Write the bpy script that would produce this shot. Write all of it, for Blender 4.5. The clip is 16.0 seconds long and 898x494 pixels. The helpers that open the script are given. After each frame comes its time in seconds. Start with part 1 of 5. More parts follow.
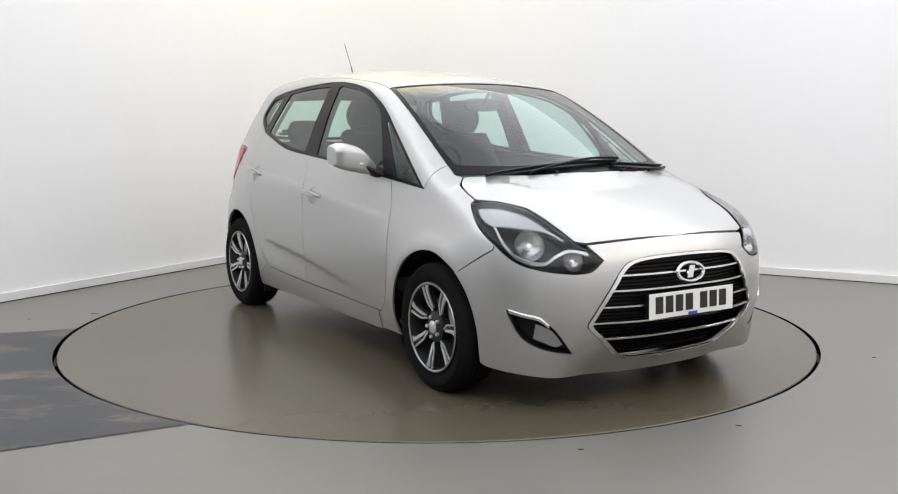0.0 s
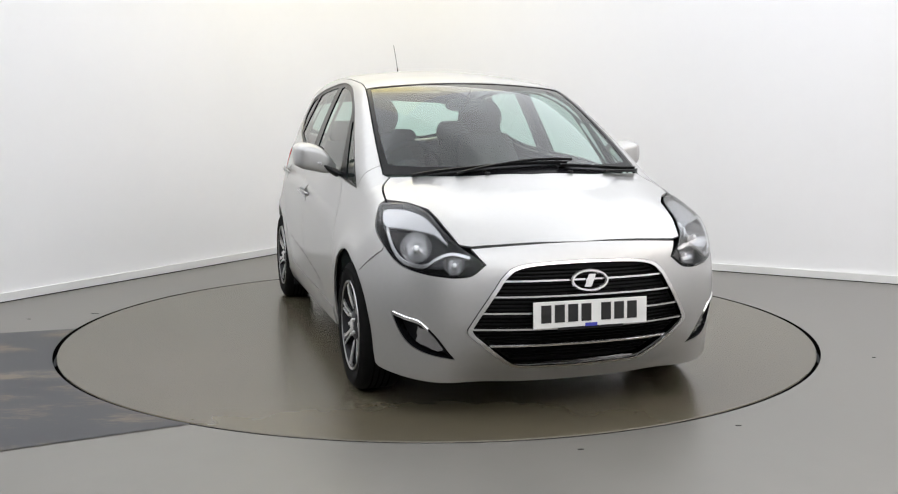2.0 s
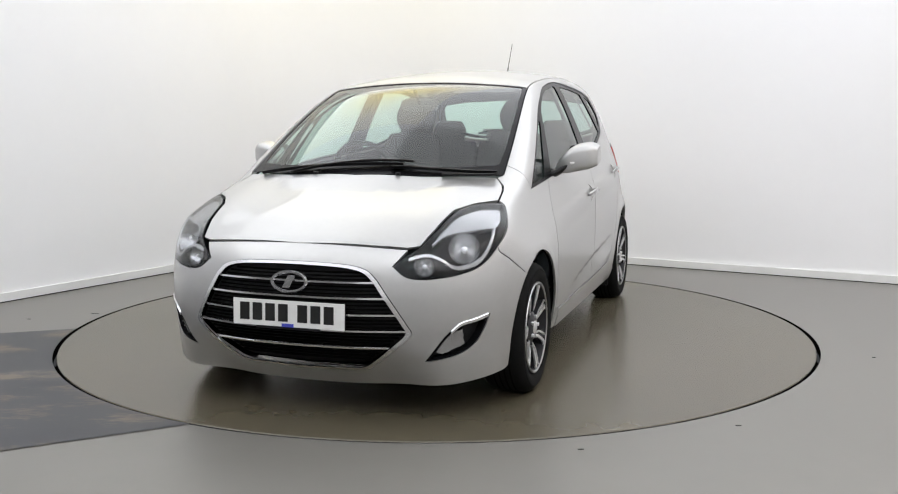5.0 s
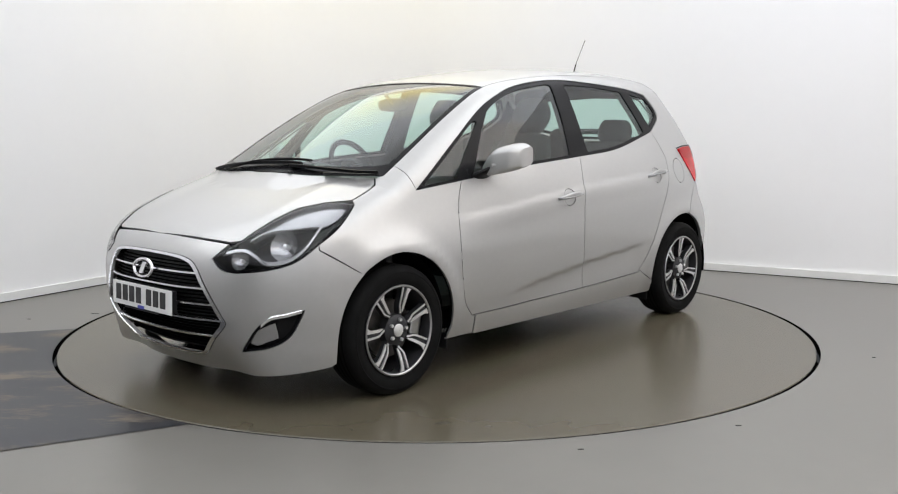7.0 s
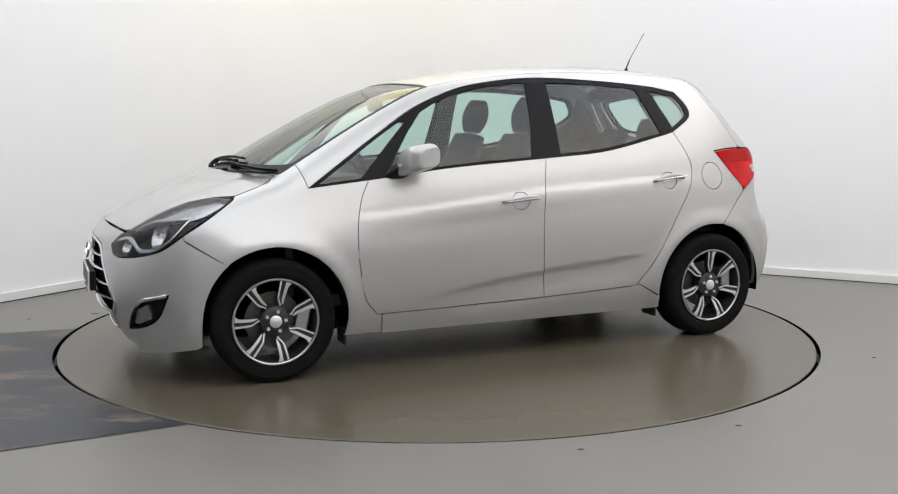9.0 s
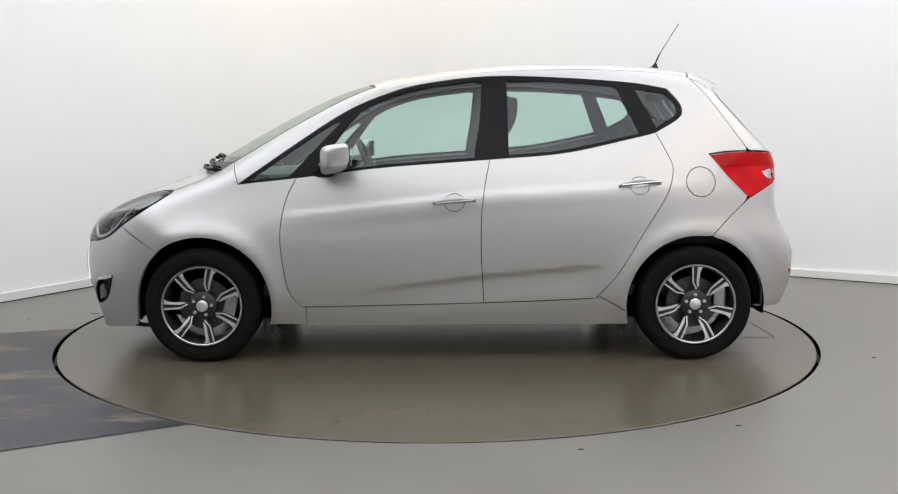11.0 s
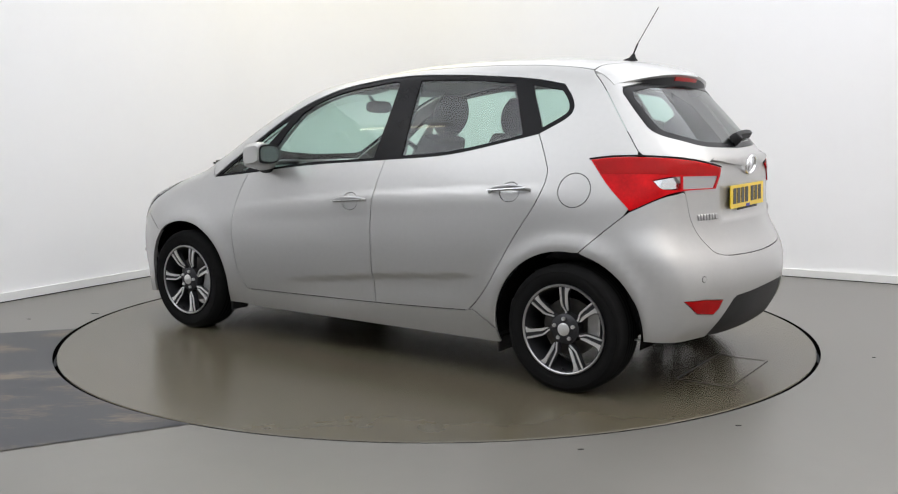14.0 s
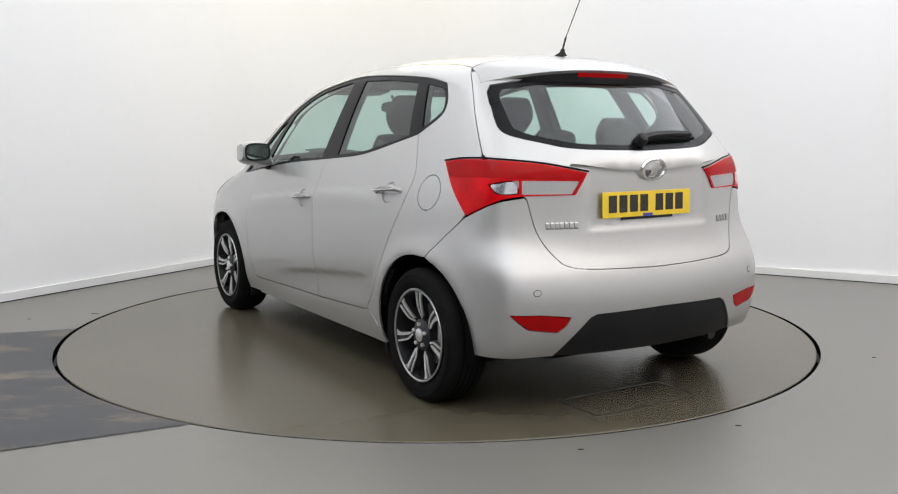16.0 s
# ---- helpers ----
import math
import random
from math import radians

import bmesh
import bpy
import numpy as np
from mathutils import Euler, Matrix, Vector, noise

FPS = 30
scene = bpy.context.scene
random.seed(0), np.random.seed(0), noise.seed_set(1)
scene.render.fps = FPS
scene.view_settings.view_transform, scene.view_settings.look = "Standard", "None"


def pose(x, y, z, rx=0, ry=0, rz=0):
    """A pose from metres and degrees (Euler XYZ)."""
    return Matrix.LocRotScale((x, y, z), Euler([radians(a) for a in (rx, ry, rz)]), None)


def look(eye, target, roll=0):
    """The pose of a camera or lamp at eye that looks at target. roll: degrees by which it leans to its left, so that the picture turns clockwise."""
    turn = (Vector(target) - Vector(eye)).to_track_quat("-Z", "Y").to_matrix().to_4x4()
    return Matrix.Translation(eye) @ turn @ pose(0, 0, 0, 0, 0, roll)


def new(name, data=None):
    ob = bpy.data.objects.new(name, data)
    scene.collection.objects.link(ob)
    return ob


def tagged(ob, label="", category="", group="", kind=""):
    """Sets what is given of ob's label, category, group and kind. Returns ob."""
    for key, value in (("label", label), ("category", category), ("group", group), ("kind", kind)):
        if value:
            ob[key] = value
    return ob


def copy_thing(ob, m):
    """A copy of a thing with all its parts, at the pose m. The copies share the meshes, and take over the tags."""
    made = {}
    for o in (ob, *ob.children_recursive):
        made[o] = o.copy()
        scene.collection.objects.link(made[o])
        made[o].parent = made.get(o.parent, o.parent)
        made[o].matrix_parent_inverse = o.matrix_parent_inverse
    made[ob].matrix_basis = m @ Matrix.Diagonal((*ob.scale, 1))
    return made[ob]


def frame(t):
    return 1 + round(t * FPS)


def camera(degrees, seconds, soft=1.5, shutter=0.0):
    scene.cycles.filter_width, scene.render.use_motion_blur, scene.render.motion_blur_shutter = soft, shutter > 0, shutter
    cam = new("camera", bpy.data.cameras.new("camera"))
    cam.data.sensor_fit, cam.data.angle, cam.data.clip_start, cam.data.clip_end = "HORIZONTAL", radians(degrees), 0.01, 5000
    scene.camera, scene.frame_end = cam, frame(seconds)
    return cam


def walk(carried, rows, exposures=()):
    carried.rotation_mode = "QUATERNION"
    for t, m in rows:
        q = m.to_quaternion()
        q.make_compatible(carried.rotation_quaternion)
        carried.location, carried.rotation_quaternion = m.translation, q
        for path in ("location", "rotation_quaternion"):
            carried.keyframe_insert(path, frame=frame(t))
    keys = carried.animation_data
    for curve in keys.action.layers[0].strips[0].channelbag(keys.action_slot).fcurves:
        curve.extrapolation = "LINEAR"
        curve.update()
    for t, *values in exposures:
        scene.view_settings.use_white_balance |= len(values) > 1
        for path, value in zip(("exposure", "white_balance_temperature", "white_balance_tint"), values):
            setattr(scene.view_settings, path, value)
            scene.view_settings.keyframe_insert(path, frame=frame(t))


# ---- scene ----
cam = camera(50.88, 16.0, soft=1.15)
EYE, FOV_YAW, FOV_PITCH = Vector((0.0, -5.852, 1.243)), radians(-0.671), radians(-7.287)
AIM = EYE + 5.0 * Vector((-math.sin(FOV_YAW) * math.cos(FOV_PITCH), math.cos(FOV_YAW) * math.cos(FOV_PITCH), math.sin(FOV_PITCH)))
walk(cam, [(0.0, look(EYE, AIM, -0.117)), (16.0, look(EYE, AIM, -0.117))], exposures=[(0.0, 0.05), (4.2, 0.05), (6.5, 0.0), (9.0, -0.03), (11.5, 0.0), (16.0, 0.0)])

# heading of the turntable and of the car on it, in degrees, second by second
HEADINGS = [(0.0, -58.59), (0.5, -59.95), (1.0, -63.1), (1.5, -67.64), (2.0, -73.75), (2.5, -79.55), (3.0, -85.65), (3.5, -91.55),
            (4.0, -97.65), (4.5, -103.6), (5.0, -109.6), (5.5, -115.5), (6.0, -121.4), (6.5, -127.4), (7.0, -133.45), (7.5, -139.3), (8.0, -145.3), (8.5, -151.1), (9.0, -157.05),
            (9.5, -162.85), (10.0, -168.55), (10.5, -174.3), (11.0, -179.95), (11.5, -185.7), (12.0, -191.6), (12.5, -197.4), (13.0, -203.3), (13.5, -209.15), (14.0, -215.15),
            (14.5, -220.95), (15.0, -227.0), (15.5, -232.8), (16.0, -238.85)]
CAR_Y = 0.067        # the car stands this far off the turntable's axis
TABLE_R = 2.239

# ---- light ----
world = bpy.data.worlds.new("world")
scene.world = world
world.use_nodes = True
world.node_tree.nodes["Background"].inputs[0].default_value = (0.9, 0.95, 1.0, 1)
world.node_tree.nodes["Background"].inputs[1].default_value = 0.05
CEILING_Z = 3.7
LIGHT_STRENGTH = 2.20


# ---- materials ----
def mat(name, color, rough=0.5, metal=0.0, coat=0.0, spread=0.0, scale=8.0, bump=0.0, bump_scale=60.0, emit=0.0, spec=0.5, rough_spread=0.0, tint=None, coat_rough=0.04, lo=0.42, hi=0.95, stretch=1.0):
    """A principled surface with two scales of variation in colour and roughness, and fine relief."""
    m = bpy.data.materials.new(name)
    m.use_nodes = True
    nt = m.node_tree
    b = nt.nodes["Principled BSDF"]
    b.inputs["Base Color"].default_value = (*color, 1)
    b.inputs["Roughness"].default_value = rough
    b.inputs["Metallic"].default_value = metal
    b.inputs["Coat Weight"].default_value = coat
    b.inputs["Coat Roughness"].default_value = coat_rough
    b.inputs["Specular IOR Level"].default_value = spec
    if emit:
        b.inputs["Emission Color"].default_value = (*color, 1)
        b.inputs["Emission Strength"].default_value = emit
    tc = nt.nodes.new("ShaderNodeTexCoord")
    if spread or rough_spread:
        n1 = nt.nodes.new("ShaderNodeTexNoise")
        n1.inputs["Scale"].default_value, n1.inputs["Detail"].default_value = scale, 6
        n2 = nt.nodes.new("ShaderNodeTexNoise")
        n2.inputs["Scale"].default_value, n2.inputs["Detail"].default_value = scale * 9, 3
        mp = nt.nodes.new("ShaderNodeMapping")
        mp.inputs["Scale"].default_value = (1, stretch, 1)
        nt.links.new(tc.outputs["Object"], mp.inputs["Vector"])
        nt.links.new(mp.outputs[0], n1.inputs["Vector"])
        nt.links.new(mp.outputs[0], n2.inputs["Vector"])
        add = nt.nodes.new("ShaderNodeMath")
        add.operation = "MULTIPLY_ADD"
        add.inputs[1].default_value = 0.35
        nt.links.new(n2.outputs["Fac"], add.inputs[0])
        nt.links.new(n1.outputs["Fac"], add.inputs[2])
        ramp = nt.nodes.new("ShaderNodeMapRange")
        ramp.inputs["From Min"].default_value, ramp.inputs["From Max"].default_value = lo, hi
        nt.links.new(add.outputs[0], ramp.inputs["Value"])
        if spread:
            mix = nt.nodes.new("ShaderNodeMix")
            mix.data_type = "RGBA"
            other = tint or color
            mix.inputs["A"].default_value = (*[c * (1 - spread) for c in color], 1)
            mix.inputs["B"].default_value = (*[min(1, c * (1 + spread)) for c in other], 1)
            nt.links.new(ramp.outputs[0], mix.inputs["Factor"])
            nt.links.new(mix.outputs["Result"], b.inputs["Base Color"])
        if rough_spread:
            rr = nt.nodes.new("ShaderNodeMapRange")
            rr.inputs["To Min"].default_value, rr.inputs["To Max"].default_value = max(0.02, rough - rough_spread), rough + rough_spread
            nt.links.new(ramp.outputs[0], rr.inputs["Value"])
            nt.links.new(rr.outputs[0], b.inputs["Roughness"])
    if bump:
        n3 = nt.nodes.new("ShaderNodeTexNoise")
        n3.inputs["Scale"].default_value, n3.inputs["Detail"].default_value = bump_scale, 4
        nt.links.new(tc.outputs["Object"], n3.inputs["Vector"])
        bp = nt.nodes.new("ShaderNodeBump")
        bp.inputs["Strength"].default_value, bp.inputs["Distance"].default_value = bump, 0.002
        nt.links.new(n3.outputs["Fac"], bp.inputs["Height"])
        nt.links.new(bp.outputs[0], b.inputs["Normal"])
    return m


def glass_mat(name, tint, ior=1.5, rough=0.0):
    """A thin pane: tinted see-through, with a mirror image that grows at grazing angles."""
    m = bpy.data.materials.new(name)
    m.use_nodes = True
    nt = m.node_tree
    out = nt.nodes["Material Output"]
    nt.nodes.remove(nt.nodes["Principled BSDF"])
    tr = nt.nodes.new("ShaderNodeBsdfTransparent")
    tr.inputs[0].default_value = (*tint, 1)
    gl = nt.nodes.new("ShaderNodeBsdfGlossy")
    gl.inputs["Roughness"].default_value = rough
    lw = nt.nodes.new("ShaderNodeLayerWeight")
    lw.inputs["Blend"].default_value = 0.5
    pw = nt.nodes.new("ShaderNodeMath")
    pw.operation, pw.inputs[1].default_value = "POWER", 4.0
    fr = nt.nodes.new("ShaderNodeMapRange")
    f0 = 2 * ((ior - 1) / (ior + 1)) ** 2
    fr.inputs["To Min"].default_value, fr.inputs["To Max"].default_value = f0, 0.95
    nt.links.new(lw.outputs["Facing"], pw.inputs[0])
    nt.links.new(pw.outputs[0], fr.inputs["Value"])
    mx = nt.nodes.new("ShaderNodeMixShader")
    nt.links.new(fr.outputs[0], mx.inputs[0])
    nt.links.new(tr.outputs[0], mx.inputs[1])
    nt.links.new(gl.outputs[0], mx.inputs[2])
    nt.links.new(mx.outputs[0], out.inputs[0])
    return m


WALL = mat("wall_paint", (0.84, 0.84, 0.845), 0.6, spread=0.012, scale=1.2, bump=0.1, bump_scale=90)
# for an added wall out of view that darkens the car's side
UNSEEN_WALL_GREY = mat("unseen_wall_grey", (0.15, 0.148, 0.144), 0.6, spread=0.05, scale=1.2, bump=0.1, bump_scale=90)
CEIL = mat("ceiling_paint", (0.82, 0.82, 0.81), 0.7, spread=0.02, scale=2)
SKIRT = mat("skirting_paint", (0.74, 0.74, 0.73), 0.35, spread=0.02, scale=6)
FLOOR = mat("floor_paint", (0.163, 0.156, 0.142), 0.36, spread=0.09, scale=0.9, rough_spread=0.02, bump=0.02, bump_scale=200)
TABLE = mat("turntable_paint", (0.092, 0.082, 0.058), 0.26, spread=0.09, scale=0.8, tint=(0.096, 0.083, 0.056))
MATTING = mat("dark_floor_panel_paint", (0.034, 0.036, 0.041), 0.40, spread=0.15, scale=2.1, tint=(0.125, 0.104, 0.080), spec=0.3, rough_spread=0.04, lo=0.70, hi=0.84, stretch=2.6)
# near-black without gloss: shade of gaps and recesses put into the colour
GAP = mat("dark_gap", (0.006, 0.006, 0.006), 0.9, spec=0.0)
LAMP = mat("lamp_diffuser", (0.935, 0.955, 1.0), 0.5, emit=LIGHT_STRENGTH)
WARM_LAMP = mat("warm_lamp_diffuser", (1.0, 0.93, 0.66), 0.5, emit=LIGHT_STRENGTH * 0.95)
TUBE = mat("tube_glow", (1.0, 0.93, 0.74), 0.5, emit=7.0)
TINTED_LAMP = mat("tinted_lamp_diffuser", (1.0, 0.955, 0.925), 0.5, emit=LIGHT_STRENGTH)
# two weaker strengths, chosen to keep the hood and one side less bright
DIM_LAMP = mat("dimmed_lamp_diffuser", (0.935, 0.955, 1.0), 0.5, emit=LIGHT_STRENGTH * 0.45)
SOFT_LAMP = mat("soft_lamp_diffuser", (0.935, 0.955, 1.0), 0.5, emit=LIGHT_STRENGTH * 0.76)
LAMP_FRAME = mat("lamp_frame", (0.7, 0.7, 0.7), 0.4)
PAINT = mat("silver_paint", (0.468, 0.466, 0.458), 0.40, metal=0.68, coat=0.7, spread=0.02, scale=40, rough_spread=0.02, coat_rough=0.06)
BLACK = mat("black_plastic", (0.008, 0.008, 0.009), 0.5, spread=0.2, scale=20, bump=0.1, bump_scale=300, spec=0.25)
GLOSS_BLACK = mat("gloss_black", (0.005, 0.005, 0.006), 0.26, spread=0.2, scale=10, spec=0.12)
RUBBER = mat("tyre_rubber", (0.0075, 0.0075, 0.0075), 0.88, spread=0.25, scale=14, bump=0.2, bump_scale=120, spec=0.12)
CHROME = mat("chrome", (0.80, 0.80, 0.81), 0.20, metal=1.0, spread=0.02, scale=30)
MACHINED = mat("machined_alloy", (0.78, 0.78, 0.78), 0.30, metal=0.75, spread=0.05, scale=40)
ALLOY = mat("dark_alloy", (0.035, 0.035, 0.038), 0.38, metal=0.3, spread=0.1, scale=20, spec=0.3)
RIM_EDGE = mat("rim_edge", (0.42, 0.42, 0.42), 0.3, metal=1.0, spread=0.1, scale=30)
GLASS = glass_mat("window_glass", (0.69, 0.85, 0.80), 1.43)
LENS = glass_mat("clear_lens", (0.93, 0.94, 0.95), 1.25)
RED = mat("red_lens", (0.52, 0.003, 0.006), 0.08, spread=0.35, scale=9, spec=0.16)
DEEP_RED = mat("deep_red_lens", (0.36, 0.003, 0.004), 0.10, spread=0.15, scale=12, spec=0.12)
FABRIC = mat("seat_fabric", (0.024, 0.025, 0.027), 0.85, spread=0.2, scale=30, bump=0.5, bump_scale=400)
TRIM = mat("cabin_plastic", (0.036, 0.037, 0.039), 0.55, spread=0.12, scale=16, bump=0.2, bump_scale=250)
LINING = mat("grey_headlining", (0.33, 0.33, 0.315), 0.9, spread=0.06, scale=20)
WHITE_PLATE = mat("white_plate", (0.78, 0.78, 0.76), 0.35, spread=0.03, scale=20)
YELLOW_PLATE = mat("yellow_plate", (0.80, 0.56, 0.02), 0.35, spread=0.04, scale=20)
INK = mat("black_print", (0.012, 0.012, 0.012), 0.4)
BLUE = mat("blue_print", (0.05, 0.06, 0.4), 0.4)
MIRROR = mat("mirror_glass", (0.58, 0.68, 0.64), 0.06, metal=1.0)
LAMP_SILVER = mat("silvered_reflector", (0.42, 0.42, 0.43), 0.20, metal=0.85, spread=0.06, scale=60)
DISC = mat("brake_steel", (0.10, 0.095, 0.09), 0.45, metal=0.9, spread=0.3, scale=30)


def fade_lamp(m, warm, cool):
    """The warm lamp's glow fades into the colour of the others towards its edges."""
    nt = m.node_tree
    tc = nt.nodes.new("ShaderNodeTexCoord")
    ln = nt.nodes.new("ShaderNodeVectorMath")
    ln.operation = "LENGTH"
    rg = nt.nodes.new("ShaderNodeMapRange")
    rg.interpolation_type = "SMOOTHSTEP"
    rg.inputs["From Min"].default_value, rg.inputs["From Max"].default_value = 0.1, 1.25
    mx = nt.nodes.new("ShaderNodeMix")
    mx.data_type = "RGBA"
    mx.inputs["A"].default_value, mx.inputs["B"].default_value = (*warm, 1), (*cool, 1)
    nt.links.new(tc.outputs["Object"], ln.inputs[0])
    nt.links.new(ln.outputs["Value"], rg.inputs["Value"])
    nt.links.new(rg.outputs[0], mx.inputs["Factor"])
    nt.links.new(mx.outputs["Result"], nt.nodes["Principled BSDF"].inputs["Emission Color"])


fade_lamp(WARM_LAMP, (1.0, 0.86, 0.42), (0.92, 0.93, 0.95))

# ---- the car's form: smooth curves that bound it above, at the sides, in front and behind ----
def spline(*pts):
    """A natural cubic curve through (x, y) points, straight beyond its ends."""
    p = np.array(sorted(pts), float)
    x, y, n = p[:, 0], p[:, 1], len(p)
    h = np.diff(x)
    a = np.eye(n)
    r = np.zeros(n)
    for i in range(1, n - 1):
        a[i, i - 1:i + 2] = h[i - 1], 2 * (h[i - 1] + h[i]), h[i]
        r[i] = 6 * ((y[i + 1] - y[i]) / h[i] - (y[i] - y[i - 1]) / h[i - 1])
    m = np.linalg.solve(a, r)
    s0 = (y[1] - y[0]) / h[0] - h[0] * m[1] / 6
    s1 = (y[-1] - y[-2]) / h[-1] + h[-1] * m[-2] / 6

    def at(q):
        q = np.asarray(q, float)
        i = np.clip(np.searchsorted(x, q) - 1, 0, n - 2)
        u, v, d = x[i + 1] - q, q - x[i], h[i]
        mid = (m[i] * u ** 3 + m[i + 1] * v ** 3) / (6 * d) + (y[i] / d - m[i] * d / 6) * u + (y[i + 1] / d - m[i + 1] * d / 6) * v
        return np.where(q < x[0], y[0] + s0 * (q - x[0]), np.where(q > x[-1], y[-1] + s1 * (q - x[-1]), mid))
    return at


def step(a, b, q):
    u = np.clip((q - a) / (b - a), 0, 1)
    return u * u * u * (u * (6 * u - 15) + 10)


def smax(a, b, k):
    h = np.maximum(k - np.abs(a - b), 0) / k
    return np.maximum(a, b) + h * h * h * k / 6


WHEEL_F, WHEEL_R, WHEEL_Z, TYRE_R = 1.249, -1.366, 0.303, 0.306
ARCH_R = 0.366
side_z = spline((0.10, 0.800), (0.20, 0.832), (0.32, 0.857), (0.45, 0.870), (0.60, 0.877), (0.75, 0.876), (0.85, 0.867), (0.95, 0.842), (1.05, 0.808), (1.15, 0.769),
                (1.30, 0.706), (1.42, 0.648), (1.50, 0.606), (1.60, 0.545))
rear_taper = spline((-2.0, 0.24), (-1.85, 0.155), (-1.67, 0.082), (-1.55, 0.050), (-1.40, 0.024), (-1.2, 0.008), (-0.9, 0.0), (-0.5, 0.0), (0.0, 0.0))
front_taper = spline((-0.5, 0.0), (0.0, 0.0), (0.3, 0.008), (0.5, 0.02), (1.06, 0.066), (1.45, 0.088), (1.7, 0.11))
hood_z = spline((2.05, 0.700), (1.97, 0.752), (1.90, 0.788), (1.766, 0.850), (1.60, 0.912), (1.45, 0.962), (1.36, 0.990), (1.20, 1.025), (0.9, 1.07))
roof_z = spline((1.46, 0.957), (1.38, 1.000), (1.13, 1.142), (0.886, 1.276), (0.70, 1.368), (0.546, 1.434), (0.35, 1.489), (0.20, 1.520), (0.0, 1.549), (-0.3, 1.582), (-0.65, 1.596),
                (-0.9, 1.595), (-1.2, 1.579), (-1.45, 1.549), (-1.7, 1.50))
front_x = spline((0.10, 1.86), (0.14, 1.885), (0.20, 1.93), (0.25, 1.968), (0.30, 2.005), (0.40, 2.043), (0.50, 2.050), (0.60, 2.042), (0.68, 2.018), (0.75, 1.985), (0.85, 1.92), (1.0, 1.80))
front_plan = spline((0.0, 0.0), (0.15, 0.005), (0.3, 0.024), (0.42, 0.058), (0.5, 0.084), (0.59, 0.122), (0.68, 0.188), (0.735, 0.245), (0.786, 0.315), (0.83, 0.40), (0.86, 0.49), (0.9, 0.64))
rear_x = spline((0.15, 1.90), (0.22, 1.945), (0.30, 1.997), (0.42, 2.035), (0.55, 2.042), (0.63, 2.020), (0.70, 1.984), (0.80, 1.955), (1.0, 1.942), (1.08, 1.925), (1.15, 1.872), (1.30, 1.735), (1.44, 1.60), (1.6, 1.45))
rear_plan = spline((0.0, 0.0), (0.15, 0.003), (0.35, 0.024), (0.47, 0.052), (0.6, 0.095), (0.72, 0.142), (0.78, 0.195), (0.82, 0.262), (0.86, 0.37))


def side_half(x, z):
    w = side_z(z) * (1 - rear_taper(x) * (1 - 0.36 * step(0.86, 0.62, z)) - front_taper(x) * step(0.58, 0.95, z))
    for wx in (WHEEL_F, WHEEL_R):          # flared lips round the wheel arches
        r = np.hypot(x - wx, z - WHEEL_Z)
        w = w + 0.015 * np.exp(-((r - 0.385) / 0.055) ** 2) * step(0.15, 0.30, z)
    crease = 0.387 + 0.126 * (0.318 - x) - 0.040 * np.maximum(-0.25 - x, 0)    # rising fold low on the doors
    w = w - 0.010 * step(0.018, -0.022, z - crease) * step(-0.20, -0.03, z - crease) * step(0.55, 0.05, x) * step(-0.93, -0.72, x)
    shoulder = 0.767 + 0.104 * (0.842 - x) - 0.046 * np.maximum(-0.25 - x, 0)    # soft shoulder line at the height of the handles
    w = w + 0.006 * step(-0.12, 0.0, z - shoulder) * step(0.045, -0.005, z - shoulder) * step(0.95, 0.6, x) * step(-1.5, -1.0, x)
    return w


def form(x, y, z):
    """Below zero inside the car, above zero outside."""
    ay = np.sqrt(y * y + 1e-6)
    hood = hood_z(x + 0.30 * y * y) - 0.03 * y * y
    hood = hood + 0.014 * np.exp(-((ay - 0.54) / 0.12) ** 2) * step(1.15, 1.38, x) * step(1.90, 1.70, x)    # soft ridge inboard of the lamps
    lean = step(0.0, 0.5, x)
    roof = roof_z(x + 0.40 * y * y * lean) - 0.11 * (1 - lean) * y * y + 0.013 * (1 - y * y / 0.34)
    top = z - np.where(x > 0.85, np.maximum(hood, roof), roof)
    nose = front_x(z)
    nose = nose + 0.75 * (2.03 - nose) * step(0.30, 0.75, ay) * step(0.45, 0.25, z)
    front = x - nose + front_plan(ay)
    rear = -x - rear_x(z) + rear_plan(ay) * (1 + 0.12 * step(0.98, 1.28, z) - 0.14 * step(0.85, 0.62, z))
    rear = rear + 0.009 * step(0.385, 0.315, ay) * step(0.790, 0.832, z) * step(1.075, 1.04, z)    # dished panel round the plate
    side = ay - side_half(x, z)
    g = smax(side, top, 0.10)
    g = smax(g, front, 0.09)
    return smax(g, rear, 0.10)


def normal_at(p):
    e = 4e-4
    n = np.stack([form(*(p + d).T) - form(*(p - d).T) for d in np.eye(3) * e], 1)
    return n / np.maximum(np.linalg.norm(n, axis=1, keepdims=True), 1e-9)


